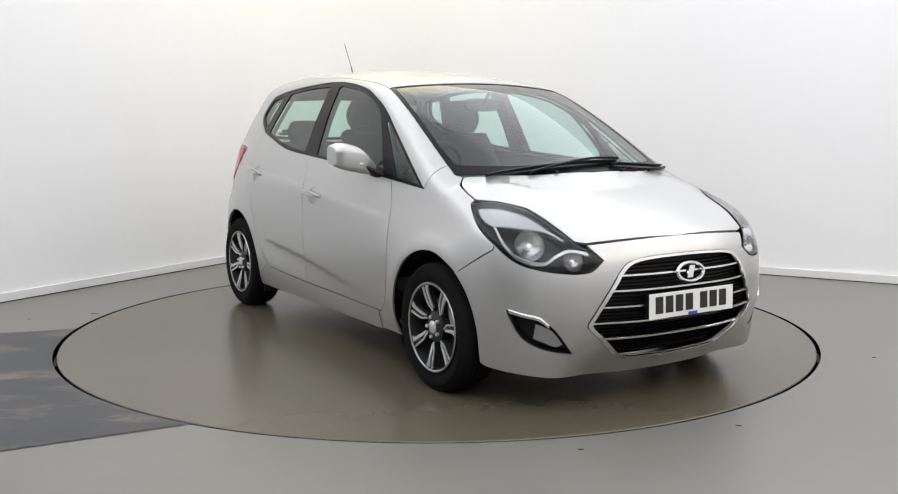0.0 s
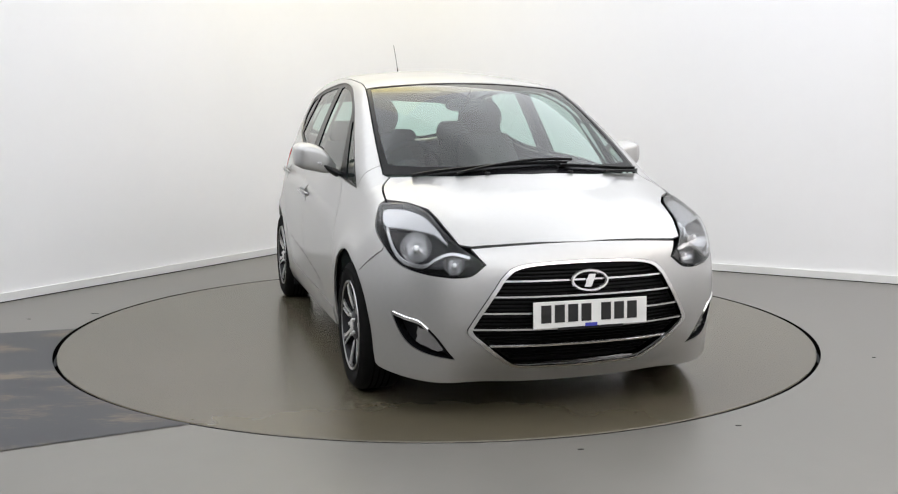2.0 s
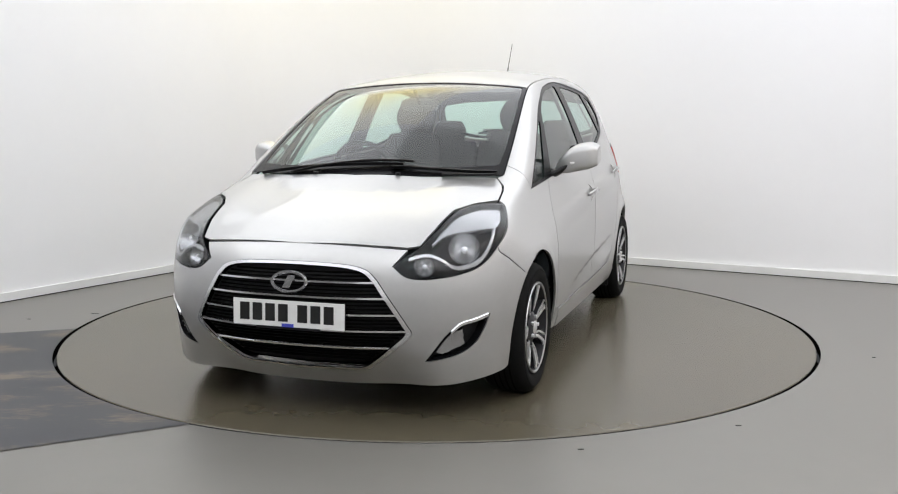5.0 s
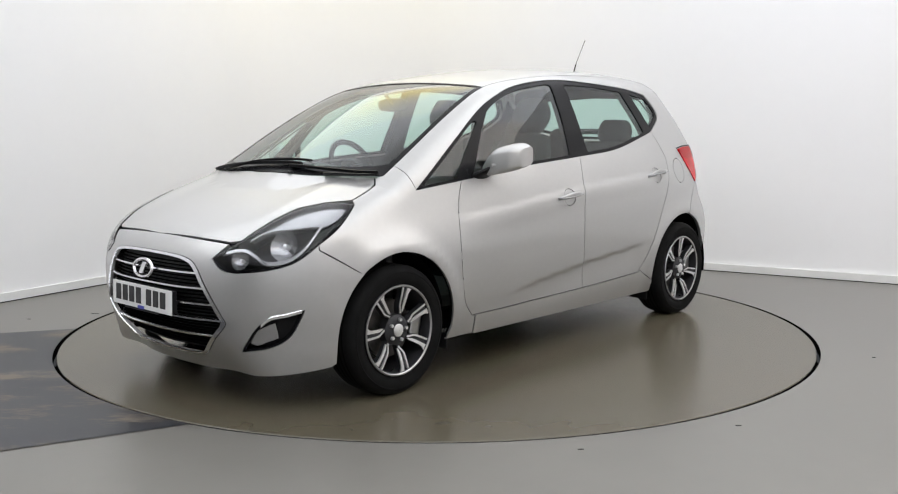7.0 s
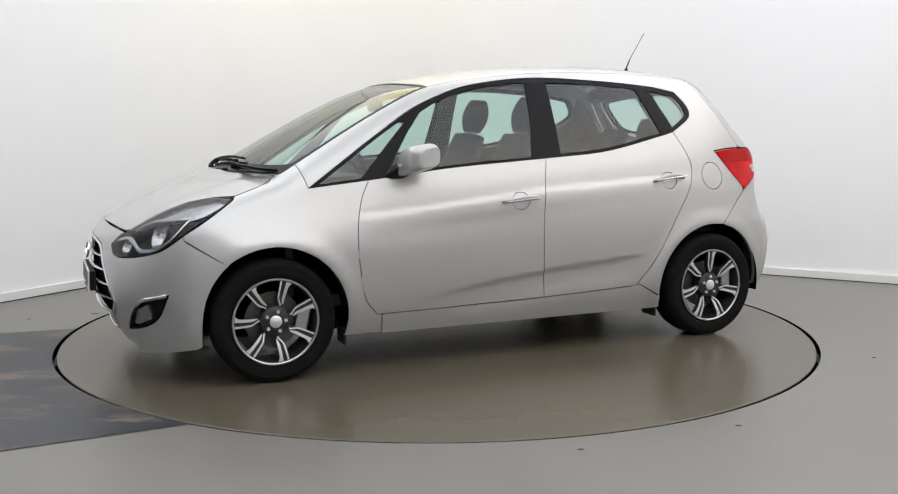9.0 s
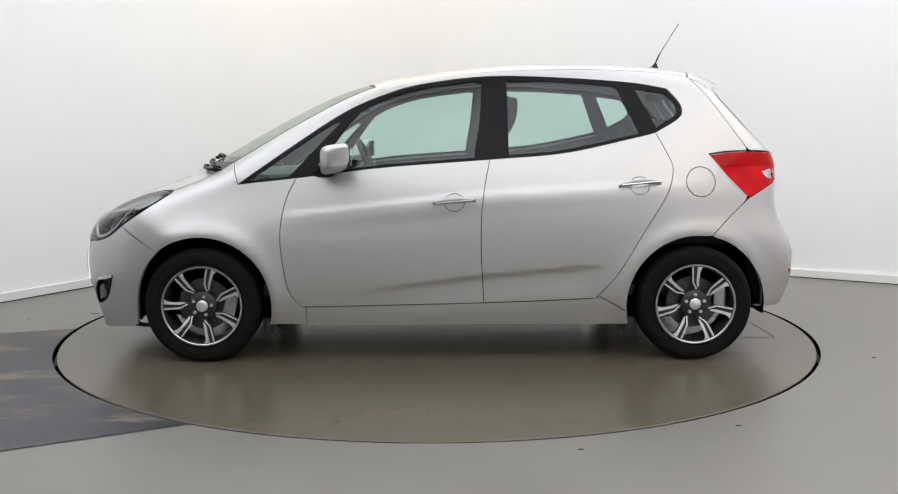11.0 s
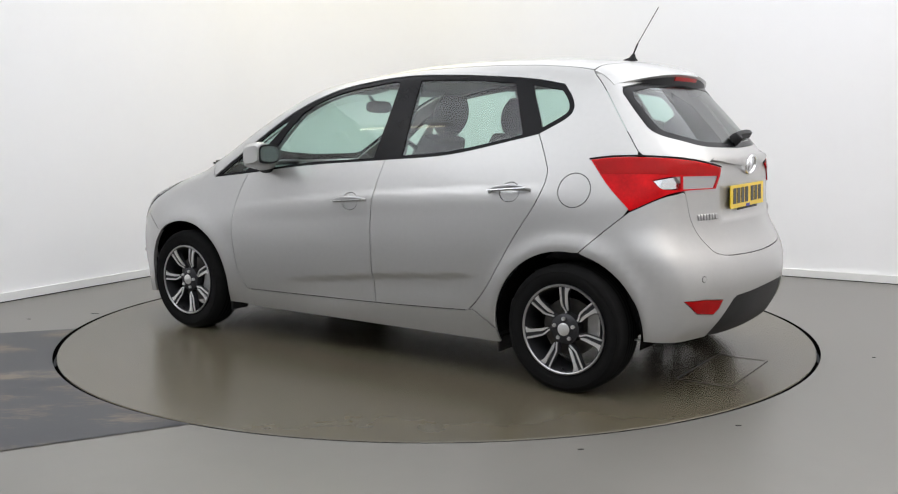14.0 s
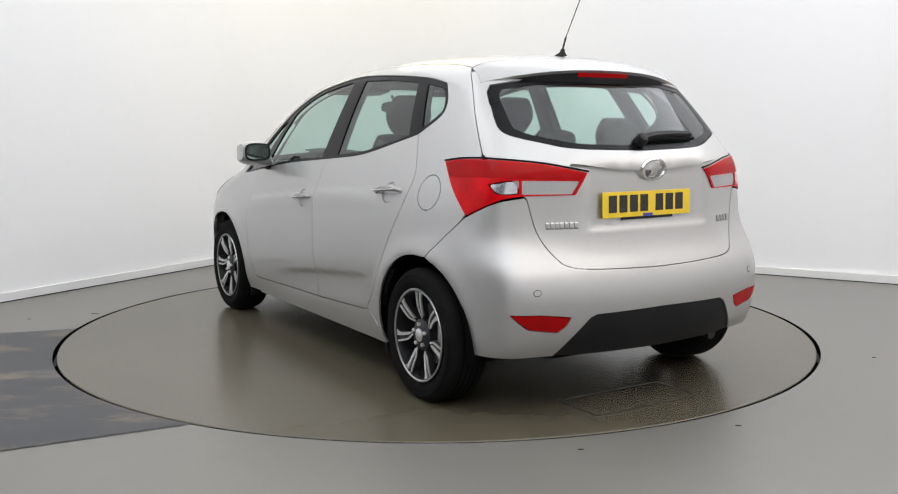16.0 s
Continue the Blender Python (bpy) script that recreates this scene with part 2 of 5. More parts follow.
def cast(o, d, reach=1.6):
    """First meeting of rays from outside with the car's form."""
    n = 90
    lo = np.zeros(len(o))
    hi = np.full(len(o), -1.0)
    best, bestg = np.zeros(len(o)), np.full(len(o), 9.0)
    for i in range(n + 1):
        t = reach * i / n
        g = form(*(o + d * t).T)
        better = (hi < 0) & (g < bestg)
        best, bestg = np.where(better, t, best), np.where(better, g, bestg)
        hi = np.where((hi < 0) & (g <= 0), t, hi)
        lo = np.where(hi < 0, t, lo)
    miss = hi < 0
    hi = np.where(miss, best, hi)
    lo = np.where(miss, best, np.minimum(lo, hi))
    for _ in range(22):
        mid = (lo + hi) / 2
        inside = form(*(o + d * mid[:, None]).T) <= 0
        hi, lo = np.where(inside, mid, hi), np.where(inside, lo, mid)
    return o + d * hi[:, None]


FRONT_C, REAR_C = 1.0, -1.1


def rays(kind, uv):
    """Rays onto the car for flat drawings: side (x, z), top (x, y), front and rear (angle about an upright axis, z)."""
    u, v = uv[:, 0], uv[:, 1]
    k = np.zeros(len(u))
    if kind == "side":
        return np.stack([u, k + 1.3, v], 1), np.stack([k, k - 1, k], 1)
    if kind == "top":
        return np.stack([u, v, k + 2.1], 1), np.stack([k, k, k - 1], 1)
    if kind == "lamp":                     # from the front and slightly from above
        d = np.stack([np.cos(u / 0.9), np.sin(u / 0.9), k + 0.5], 1)
        return np.stack([FRONT_C + k, k, v - 0.435], 1) + 1.5 * d, -d
    s, c = (1, FRONT_C) if kind == "front" else (-1, REAR_C)
    d = np.stack([s * np.cos(u / 0.9), np.sin(u / 0.9), k], 1)
    return np.stack([c + k, k, v], 1) + 1.5 * d, -d


def flat(kind, pts):
    """Places (x, y, z) on the front or rear of the car as drawing points."""
    if kind == "lamp":
        return [(0.9 * math.atan2(y, x - FRONT_C), z - 0.5 * (math.hypot(x - FRONT_C, y) - 0.87)) for x, y, z in pts]
    c, s = (FRONT_C, 1) if kind == "front" else (REAR_C, -1)
    return [(0.9 * math.atan2(y, s * (x - c)), z) for x, y, z in pts]

from mathutils import geometry


# ---- tools for shapes ----
def link_mesh(name, verts, faces, material, parent=None, label="", smooth=True, normals=None, kind=""):
    me = bpy.data.meshes.new(name)
    me.from_pydata([tuple(v) for v in verts], [], [tuple(f) for f in faces])
    me.materials.append(material)
    if smooth:
        me.shade_smooth()
    me.update()
    if normals is not None:
        me.normals_split_custom_set_from_vertices([tuple(n) for n in normals])
    ob = new(name, me)
    if parent is not None:
        ob.parent = parent
    return tagged(ob, label=label, kind=kind)


def part(name, bm, material, parent=None, label="", smooth=False, sharp=35):
    me = bpy.data.meshes.new(name)
    bmesh.ops.recalc_face_normals(bm, faces=bm.faces)
    bm.to_mesh(me)
    bm.free()
    me.materials.append(material)
    if smooth:
        me.shade_smooth()
        me.set_sharp_from_angle(angle=radians(sharp))
    ob = new(name, me)
    if parent is not None:
        ob.parent = parent
    return tagged(ob, label=label)


def empty(name, m=None, parent=None):
    ob = new(name)
    ob.empty_display_size = 0.1
    if parent is not None:
        ob.parent = parent
    if m is not None:
        ob.matrix_basis = m
    return ob


def box_bm(sx, sy, sz, at=(0, 0, 0), bevel=0.0, seg=2, m=None):
    bm = bmesh.new()
    bmesh.ops.create_cube(bm, size=1.0, matrix=Matrix.Translation(at) @ (m or Matrix()) @ Matrix.Diagonal((sx, sy, sz, 1)))
    if bevel:
        bmesh.ops.bevel(bm, geom=bm.edges[:], offset=bevel, segments=seg, affect="EDGES", profile=0.5)
    return bm


def add_box(bm, sx, sy, sz, at=(0, 0, 0), m=None):
    bmesh.ops.create_cube(bm, size=1.0, matrix=Matrix.Translation(at) @ (m or Matrix()) @ Matrix.Diagonal((sx, sy, sz, 1)))
    return bm


def curve(*pts, n=8):
    """An open smooth line through points of any dimension."""
    p = [np.array(q, float) for q in pts]
    p = [2 * p[0] - p[1]] + p + [2 * p[-1] - p[-2]]
    out = []
    for i in range(1, len(p) - 2):
        for k in range(n):
            t = k / n
            out.append(tuple(0.5 * (2 * p[i] + (p[i + 1] - p[i - 1]) * t + (2 * p[i - 1] - 5 * p[i] + 4 * p[i + 1] - p[i + 2]) * t * t
                                    + (3 * p[i] - p[i - 1] - 3 * p[i + 1] + p[i + 2]) * t ** 3)))
    out.append(tuple(p[-2]))
    return out


def ring(cx, cz, rx, rz=None, n=28):
    return [(cx + rx * math.cos(2 * math.pi * i / n), cz + (rz or rx) * math.sin(2 * math.pi * i / n)) for i in range(n)]


def resample(poly, gap):
    """A closed outline with corners kept and long edges divided, points closer than a hair removed."""
    out = []
    for a, b in zip(poly, list(poly[1:]) + [poly[0]]):
        d = math.dist(a, b)
        if d < 1e-4:
            continue
        k = max(1, math.ceil(d / gap))
        out += [(a[0] + (b[0] - a[0]) * i / k, a[1] + (b[1] - a[1]) * i / k) for i in range(k)]
    return out


def inside(poly, q):
    p = np.array(poly)
    a, b = p, np.roll(p, -1, 0)
    x, y = q[:, 0:1], q[:, 1:2]
    cross = ((a[:, 1] > y) != (b[:, 1] > y)) & (x < (b[:, 0] - a[:, 0]) * (y - a[:, 1]) / (b[:, 1] - a[:, 1] + 1e-12) + a[:, 0])
    return cross.sum(1) % 2 == 1


def inset(poly, d):
    """The outline drawn in by d."""
    p = np.array(poly)
    area = np.sum(p[:, 0] * np.roll(p[:, 1], -1) - np.roll(p[:, 0], -1) * p[:, 1])
    e = np.roll(p, -1, 0) - p
    e /= np.maximum(np.linalg.norm(e, axis=1, keepdims=True), 1e-9)
    n = np.stack([-e[:, 1], e[:, 0]], 1) * (1 if area > 0 else -1)
    m = n + np.roll(n, 1, 0)
    m /= np.maximum((m * m).sum(1, keepdims=True), 1.6) / 2
    return [tuple(v) for v in p + m * d]


def fill(outer, holes=(), grid=0.035, edge=0.016):
    """Points and triangles of a flat outline with holes. The loops come out of the triangles' free edges."""
    loops = [resample(outer, edge)] + [resample(h, edge) for h in holes]
    pts, edges = [], []
    for lp in loops:
        s = len(pts)
        pts += lp
        edges += [(s + i, s + (i + 1) % len(lp)) for i in range(len(lp))]
    o = np.array(loops[0])
    xs, ys = np.arange(o[:, 0].min(), o[:, 0].max(), grid), np.arange(o[:, 1].min(), o[:, 1].max(), grid)
    if len(xs) and len(ys):
        g = np.stack(np.meshgrid(xs + grid / 2, ys + grid / 2), -1).reshape(-1, 2)
        ok = inside(loops[0], g)
        for h in loops[1:]:
            ok &= ~inside(h, g)
        g = g[ok]
        b = np.array(pts)
        if len(g):
            near = np.array([np.min(((b - q) ** 2).sum(1)) for q in g])
            pts = pts + [tuple(q) for q in g[near > (0.45 * grid) ** 2]]
    v, _, f, *_ = geometry.delaunay_2d_cdt([Vector(q) for q in pts], edges, [], 0, 1e-6)
    v = np.array([tuple(q) for q in v])
    c = np.array([v[list(t)].mean(0) for t in f])
    ok = inside(loops[0], c)
    for h in loops[1:]:
        ok &= ~inside(h, c)
    return v, [tuple(t) for t, k in zip(f, ok) if k]


def patch(name, kind, outer, material, parent, holes=(), off=0.0, thick=0.012, draw_in=0.002, grid=0.035, edge=0.016, flip=False, label="", dish=None):
    """A panel that lies on the car's form: a drawing laid on it, off metres proud, with a turned-in edge. flip: the same on the other side."""
    o2 = inset(resample(outer, edge), draw_in) if draw_in else outer
    uv, tris = fill(o2, [inset(resample(h, edge), -draw_in) if draw_in else h for h in holes], grid, edge)
    o, d = rays(kind, uv)
    p = cast(o, d)
    n = normal_at(p)
    lift = off if dish is None else off + dish(uv)
    p = p + n * (np.reshape(lift, (-1, 1)) if dish is not None else off)
    # same winding as the outward side
    t = np.array(tris)
    fn = np.cross(p[t[:, 1]] - p[t[:, 0]], p[t[:, 2]] - p[t[:, 0]])
    swap = (fn * n[t[:, 0]]).sum(1) < 0
    t[swap] = t[swap][:, ::-1]
    count = {}
    for a, b, c in t:
        for e in ((a, b), (b, c), (c, a)):
            count[e] = count.get(e, 0) + 1
    free = [e for e in count if (e[1], e[0]) not in count]
    verts, norms, faces = list(p), list(n), [tuple(q) for q in t]
    if thick:
        rim = {}
        for a, b in free:
            out = np.cross(p[b] - p[a], n[a])
            out /= max(np.linalg.norm(out), 1e-9)
            for i in (a, b):
                rim.setdefault(i, []).append(out)
        index = {}
        for i, outs in rim.items():
            w = sum(outs)
            w = w / max(np.linalg.norm(w), 1e-9)
            index[i] = len(verts)
            verts += [p[i], p[i] - n[i] * thick]
            norms += [w, w]
        for a, b in free:
            faces.append((index[b], index[a], index[a] + 1, index[b] + 1))
    verts, norms = np.array(verts), np.array(norms)
    if flip:
        verts, norms = verts * (1, -1, 1), norms * (1, -1, 1)
        faces = [f[::-1] for f in faces]
    return link_mesh(name, verts, faces, material, parent, label, True, norms)


def both(name, kind, outer, material, parent, label="", **k):
    return [patch(name, kind, outer, material, parent, label=label, flip=s, **k) for s in (False, True)]


def mirrored(half):
    """A drawing symmetric about its second axis (top) or first axis (front, rear): left half given from the middle round to the middle."""
    return list(half) + [(-u, v) for u, v in reversed(half[1:-1])] if abs(half[0][0]) < 1e-6 else list(half) + [(u, -v) for u, v in reversed(half[1:-1])]


def lathe(profile, n=48, axis="y", closed=False):
    """A bmesh turned from (radius, along) points about the y axis."""
    bm = bmesh.new()
    rows = []
    for r, y in profile:
        rows.append([bm.verts.new((r * math.cos(2 * math.pi * i / n), y, r * math.sin(2 * math.pi * i / n))) for i in range(n)])
    pairs = list(zip(rows, rows[1:])) + ([(rows[-1], rows[0])] if closed else [])
    for a, b in pairs:
        for i in range(n):
            bm.faces.new((a[i], a[(i + 1) % n], b[(i + 1) % n], b[i]))
    return bm


def tube(path, r, n=8, bm=None, taper=None):
    """A round rod along a path; taper gives the radius at each point."""
    bm = bm or bmesh.new()
    p = [Vector(q) for q in path]
    rows = []
    side = None
    for i, q in enumerate(p):
        d = (p[min(i + 1, len(p) - 1)] - p[max(i - 1, 0)]).normalized()
        if side is None:
            side = d.orthogonal().normalized()
        side = (side - d * side.dot(d)).normalized()
        up = d.cross(side)
        rr = taper[i] if taper else r
        rows.append([bm.verts.new(q + (side * math.cos(2 * math.pi * k / n) + up * math.sin(2 * math.pi * k / n)) * rr) for k in range(n)])
    for a, b in zip(rows, rows[1:]):
        for i in range(n):
            bm.faces.new((a[i], a[(i + 1) % n], b[(i + 1) % n], b[i]))
    bm.faces.new(rows[0])
    bm.faces.new(rows[-1][::-1])
    return bm


def loft(sections, bm=None):
    """Skin over closed sections of equal length, with capped ends."""
    bm = bm or bmesh.new()
    rows = [[bm.verts.new(q) for q in s] for s in sections]
    for a, b in zip(rows, rows[1:]):
        for i in range(len(a)):
            j = (i + 1) % len(a)
            bm.faces.new((a[i], a[j], b[j], b[i]))
    bm.faces.new(rows[0][::-1])
    bm.faces.new(rows[-1])
    return bm


def oval(center, u, v, a, b, n=16, power=2.6):
    """A closed, squarish oval section in the plane of u and v."""
    c, u, v = Vector(center), Vector(u), Vector(v)
    out = []
    for i in range(n):
        t = 2 * math.pi * i / n
        ct, st = math.cos(t), math.sin(t)
        out.append(c + u * a * math.copysign(abs(ct) ** (2 / power), ct) + v * b * math.copysign(abs(st) ** (2 / power), st))
    return out

# ---- the room ----
CORNER = Vector((-1.06, 4.27, 0))
ALONG_L, ALONG_R = Vector((-0.516, -0.857, 0)), Vector((0.857, -0.516, 0))   # the two walls in view, away from their corner
LEN_L, LEN_R, COVE = 11.0, 9.5, 1.1


def room_line(r_in=0.0):
    """The walls' inner line from above, with one rounded corner behind the car."""
    pts = []
    c = CORNER + (ALONG_L + ALONG_R) * COVE
    for i in range(25):
        a = i / 24 * math.pi / 2
        d = -(ALONG_R * math.cos(a) + ALONG_L * math.sin(a))
        pts.append(c + d * (COVE - r_in))
    e1 = CORNER + ALONG_R * LEN_R + ALONG_L * r_in - ALONG_R * r_in
    e2 = CORNER + ALONG_R * (LEN_R - r_in) + ALONG_L * (LEN_L - r_in)
    e3 = CORNER + ALONG_L * (LEN_L - r_in) + ALONG_R * r_in
    return pts, [e1, e2, e3]


def wall_sheet(name, line, z0, z1, thick, material, label, category):
    """An upright wall along an open line, with thickness behind it."""
    bm = bmesh.new()
    n = len(line)
    d = [(line[min(i + 1, n - 1)] - line[max(i - 1, 0)]).normalized() for i in range(n)]
    back = [p + Vector((-q.y, q.x, 0)) * thick for p, q in zip(line, d)]
    rows = []
    for p, b in zip(line, back):
        rows.append([bm.verts.new((p.x, p.y, z0)), bm.verts.new((p.x, p.y, z1)), bm.verts.new((b.x, b.y, z1)), bm.verts.new((b.x, b.y, z0))])
    for a, b in zip(rows, rows[1:]):
        for i in range(4):
            bm.faces.new((a[i], a[(i + 1) % 4], b[(i + 1) % 4], b[i]))
    bm.faces.new(rows[0])
    bm.faces.new(rows[-1][::-1])
    ob = part(name, bm, material, smooth=True)
    return tagged(ob, label, category, kind="structure")


def build_room():
    arc, (e1, e2, e3) = room_line()
    start_l = CORNER + ALONG_L * LEN_L
    end_r = CORNER + ALONG_R * LEN_R
    far = CORNER + ALONG_L * LEN_L + ALONG_R * LEN_R
    line = [start_l + (arc[0] - start_l) * (i / 6) for i in range(6)] + arc + [arc[-1] + (end_r - arc[-1]) * (i / 6) for i in range(1, 7)]
    wall_sheet("wall_back", line, 0, CEILING_Z, 0.15, WALL, "smooth white painted studio walls with a rounded corner", "wall")
    wall_sheet("wall_right", [end_r, far], 0, CEILING_Z, 0.15, WALL, "plain white wall added out of view to close the room", "wall")
    # unseen closing wall: white half brightens the car's sides, grey half darkens them
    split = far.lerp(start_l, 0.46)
    wall_sheet("wall_unseen_white", [far, split], 0, CEILING_Z, 0.15, WALL, "plain white wall added out of view to close the room", "wall")
    wall_sheet("wall_unseen_grey", [split, start_l], 0, CEILING_Z, 0.15, UNSEEN_WALL_GREY, "grey wall added out of view to darken the car's side", "wall")
    arc2, _ = room_line(0.024)
    s2, r2 = start_l + ALONG_R * 0.024, end_r + ALONG_L * 0.024
    skirt = [s2] + arc2 + [r2]
    wall_sheet("baseboard", skirt, 0.002, 0.066, 0.0235, SKIRT, "low white skirting board along the wall", "baseboard")
    # thin near-black line along the foot of the skirting board
    low = [s2 + ALONG_R * 0.004] + [p + (CORNER + (ALONG_L + ALONG_R) * COVE - p).normalized() * 0.004 for p in arc2] + [r2 + ALONG_L * 0.004]
    wall_sheet("trim", low, 0.001, 0.006, 0.0035, GAP, "thin near-black line under the skirting board", "trim")
    # floor with a round opening for the turntable
    corners = [CORNER - (ALONG_L + ALONG_R) * 0.3, end_r + (ALONG_R - ALONG_L) * 0.3, far + (ALONG_L + ALONG_R) * 0.3, start_l + (ALONG_L - ALONG_R) * 0.3]
    hole = ring(0, 0, TABLE_R + 0.012, n=160)
    v, f = fill([(c.x, c.y) for c in corners], [hole], 0.5, 0.6)
    verts, faces = [(x, y, 0) for x, y in v], [tuple(t) for t in f]
    n = len(verts)
    m = len(hole)
    verts += [(x, y, z) for z in (0.0, -0.05) for x, y in hole]
    faces += [(n + i, n + (i + 1) % m, n + m + (i + 1) % m, n + m + i) for i in range(m)]
    ob = link_mesh("floor", verts, faces, FLOOR, smooth=False)
    # the opening's wall is coloured near black, as shade in the gap
    ob.data.materials.append(GAP)
    for q in ob.data.polygons[len(f):]:
        q.material_index = 1
    tagged(ob, "polished grey painted concrete floor with a round opening", "floor", kind="structure")
    pit = lathe([(TABLE_R + 0.05, -0.051), (TABLE_R - 0.1, -0.052)], 96)
    pit.transform(Matrix.Rotation(radians(90), 4, "X"))
    pit.transform(Matrix.Translation((0, 0, -0.1025)))
    tagged(part("ground", pit, GAP), "pit edge below the turntable gap, coloured near black for shade", "ground", kind="structure")
    # dark panel let into the floor, up to the turntable's rim
    a0, a1 = math.atan2(-0.085, -2.25), math.atan2(-1.995, -1.05)
    a0, a1 = a0 % (2 * math.pi), a1 % (2 * math.pi)
    rim = [((TABLE_R + 0.0125) * math.cos(a0 + (a1 - a0) * i / 40), (TABLE_R + 0.0125) * math.sin(a0 + (a1 - a0) * i / 40)) for i in range(41)]
    outline = rim + [(-4.3, -3.62), (-4.9, -1.0), (-4.3, -0.68)]
    v, f = fill(outline, (), 0.4, 0.3)
    tagged(link_mesh("floor_panel", [(x, y, 0.0035) for x, y in v], [tuple(t) for t in f], MATTING, smooth=False),
           "scuffed dark grey panel let into the floor beside the turntable", "floor panel", kind="structure")
    bm = box_bm(12.4, 12.4, 0.12, (0, 0, 0))
    ob = part("ceiling", bm, CEIL)
    mid = CORNER + ALONG_L * LEN_L / 2 + ALONG_R * LEN_R / 2
    ob.matrix_basis = Matrix.Translation((mid.x, mid.y, CEILING_Z + 0.06)) @ Matrix.Rotation(math.atan2(ALONG_R.y, ALONG_R.x), 4, "Z")
    tagged(ob, "plain white ceiling", "ceiling", kind="structure")


def ceiling_light(m, glow):
    root = empty("ceiling_light", m)
    tagged(root, "flat white ceiling light panel with a glowing diffuser", "lamp", group="ceiling lights")
    part("diffuser", box_bm(2.246, 2.696, 0.02, (0, 0, -0.03), 0.002), glow, root, "glowing diffuser")
    for s in (-1, 1):
        part("frame", box_bm(2.20, 0.03, 0.018, (0, s * 1.30, -0.010), 0.003), LAMP_FRAME, root)
        part("frame", box_bm(0.03, 2.55, 0.018, (s * 1.08, 0, -0.010), 0.003), LAMP_FRAME, root)
    return root


def build_lights():
    turn = math.degrees(math.atan2(ALONG_R.y, ALONG_R.x))
    first = None
    for i in range(4):
        for j in range(4):
            p = CORNER + ALONG_R * (1.25 + 2.25 * i) + ALONG_L * (1.35 + 2.7 * j)
            m = pose(p.x, p.y, CEILING_Z - 0.001, 0, 0, turn)
            # unseen panels over the car and far left are weakened to darken it
            if (i, j) == (1, 1) or j == 3:
                tagged(ceiling_light(m, DIM_LAMP), "unseen white ceiling light panel weakened to tone down the hood and car side")
            elif (i, j) in ((0, 1), (1, 0), (2, 1), (1, 2)):
                tagged(ceiling_light(m, SOFT_LAMP), "unseen white ceiling light panel slightly weakened to tone down the hood")
            elif (i, j) == (0, 0):
                tagged(ceiling_light(m, WARM_LAMP), "ceiling light panel with a warm yellowish glowing diffuser")
            elif i == 3:
                tagged(ceiling_light(m, TINTED_LAMP), "warm white ceiling light panel with a glowing diffuser")
            else:
                first = copy_thing(first, m) if first else ceiling_light(m, LAMP)


def batten_light(x, y, z, turn):
    """A bare fluorescent tube on a slim body, fixed under the ceiling panels."""
    root = empty("batten_light", pose(x, y, z, 0, 0, turn))
    tagged(root, "slim white batten light with one glowing warm tube", "lamp")
    part("body", box_bm(1.24, 0.07, 0.06, (0, 0, 0.030), 0.008), LAMP_FRAME, root)
    part("tube", tube([(-0.57, 0, -0.028), (0.57, 0, -0.028)], 0.019, 14), TUBE, root, "glowing warm fluorescent tube", smooth=True)
    for sx in (-0.585, 0.585):
        part("tube_socket", box_bm(0.03, 0.045, 0.06, (sx, 0, -0.022), 0.004), LAMP_FRAME, root)


def build_table():
    root = empty("turntable", pose(0, 0, 0, 0, 0, HEADINGS[0][1]))
    tagged(root, "round grey painted turntable plate flush with the floor", "turntable")
    n = 160
    r = TABLE_R - 0.009
    prof = [(0.0, 0.0), (r * 0.5, 0.0), (r - 0.004, 0.0), (r, -0.004)]
    bm = bmesh.new()
    mid = bm.verts.new((0, 0, 0))
    rows = [[bm.verts.new((q * math.cos(2 * math.pi * i / n), q * math.sin(2 * math.pi * i / n), z)) for i in range(n)] for q, z in prof[1:]]
    for i in range(n):
        bm.faces.new((mid, rows[0][i], rows[0][(i + 1) % n]))
        for a, b in zip(rows, rows[1:]):
            bm.faces.new((a[i], b[i], b[(i + 1) % n], a[(i + 1) % n]))
    part("plate", bm, TABLE, root)
    # edge coloured near black, so the gap round the plate looks shaded
    rim = lathe([(r, 0.004), (r, 0.046)], n)
    rim.transform(Matrix.Rotation(radians(-90), 4, "X"))
    part("plate_rim", rim, GAP, root, "plate edge coloured near black for the shade in the gap")
    # hatch cover outline let into the plate behind the car
    for sx, sy, x, y in ((0.27, 0.006, -1.855, 0.40), (0.27, 0.006, -1.855, -0.21), (0.006, 0.61, -1.72, 0.095), (0.006, 0.61, -1.99, 0.095)):
        part("hatch_joint", box_bm(sx, sy, 0.002, (x, y, 0.0006)), DISC, root, "thin dark joint of a hatch cover")
    return root


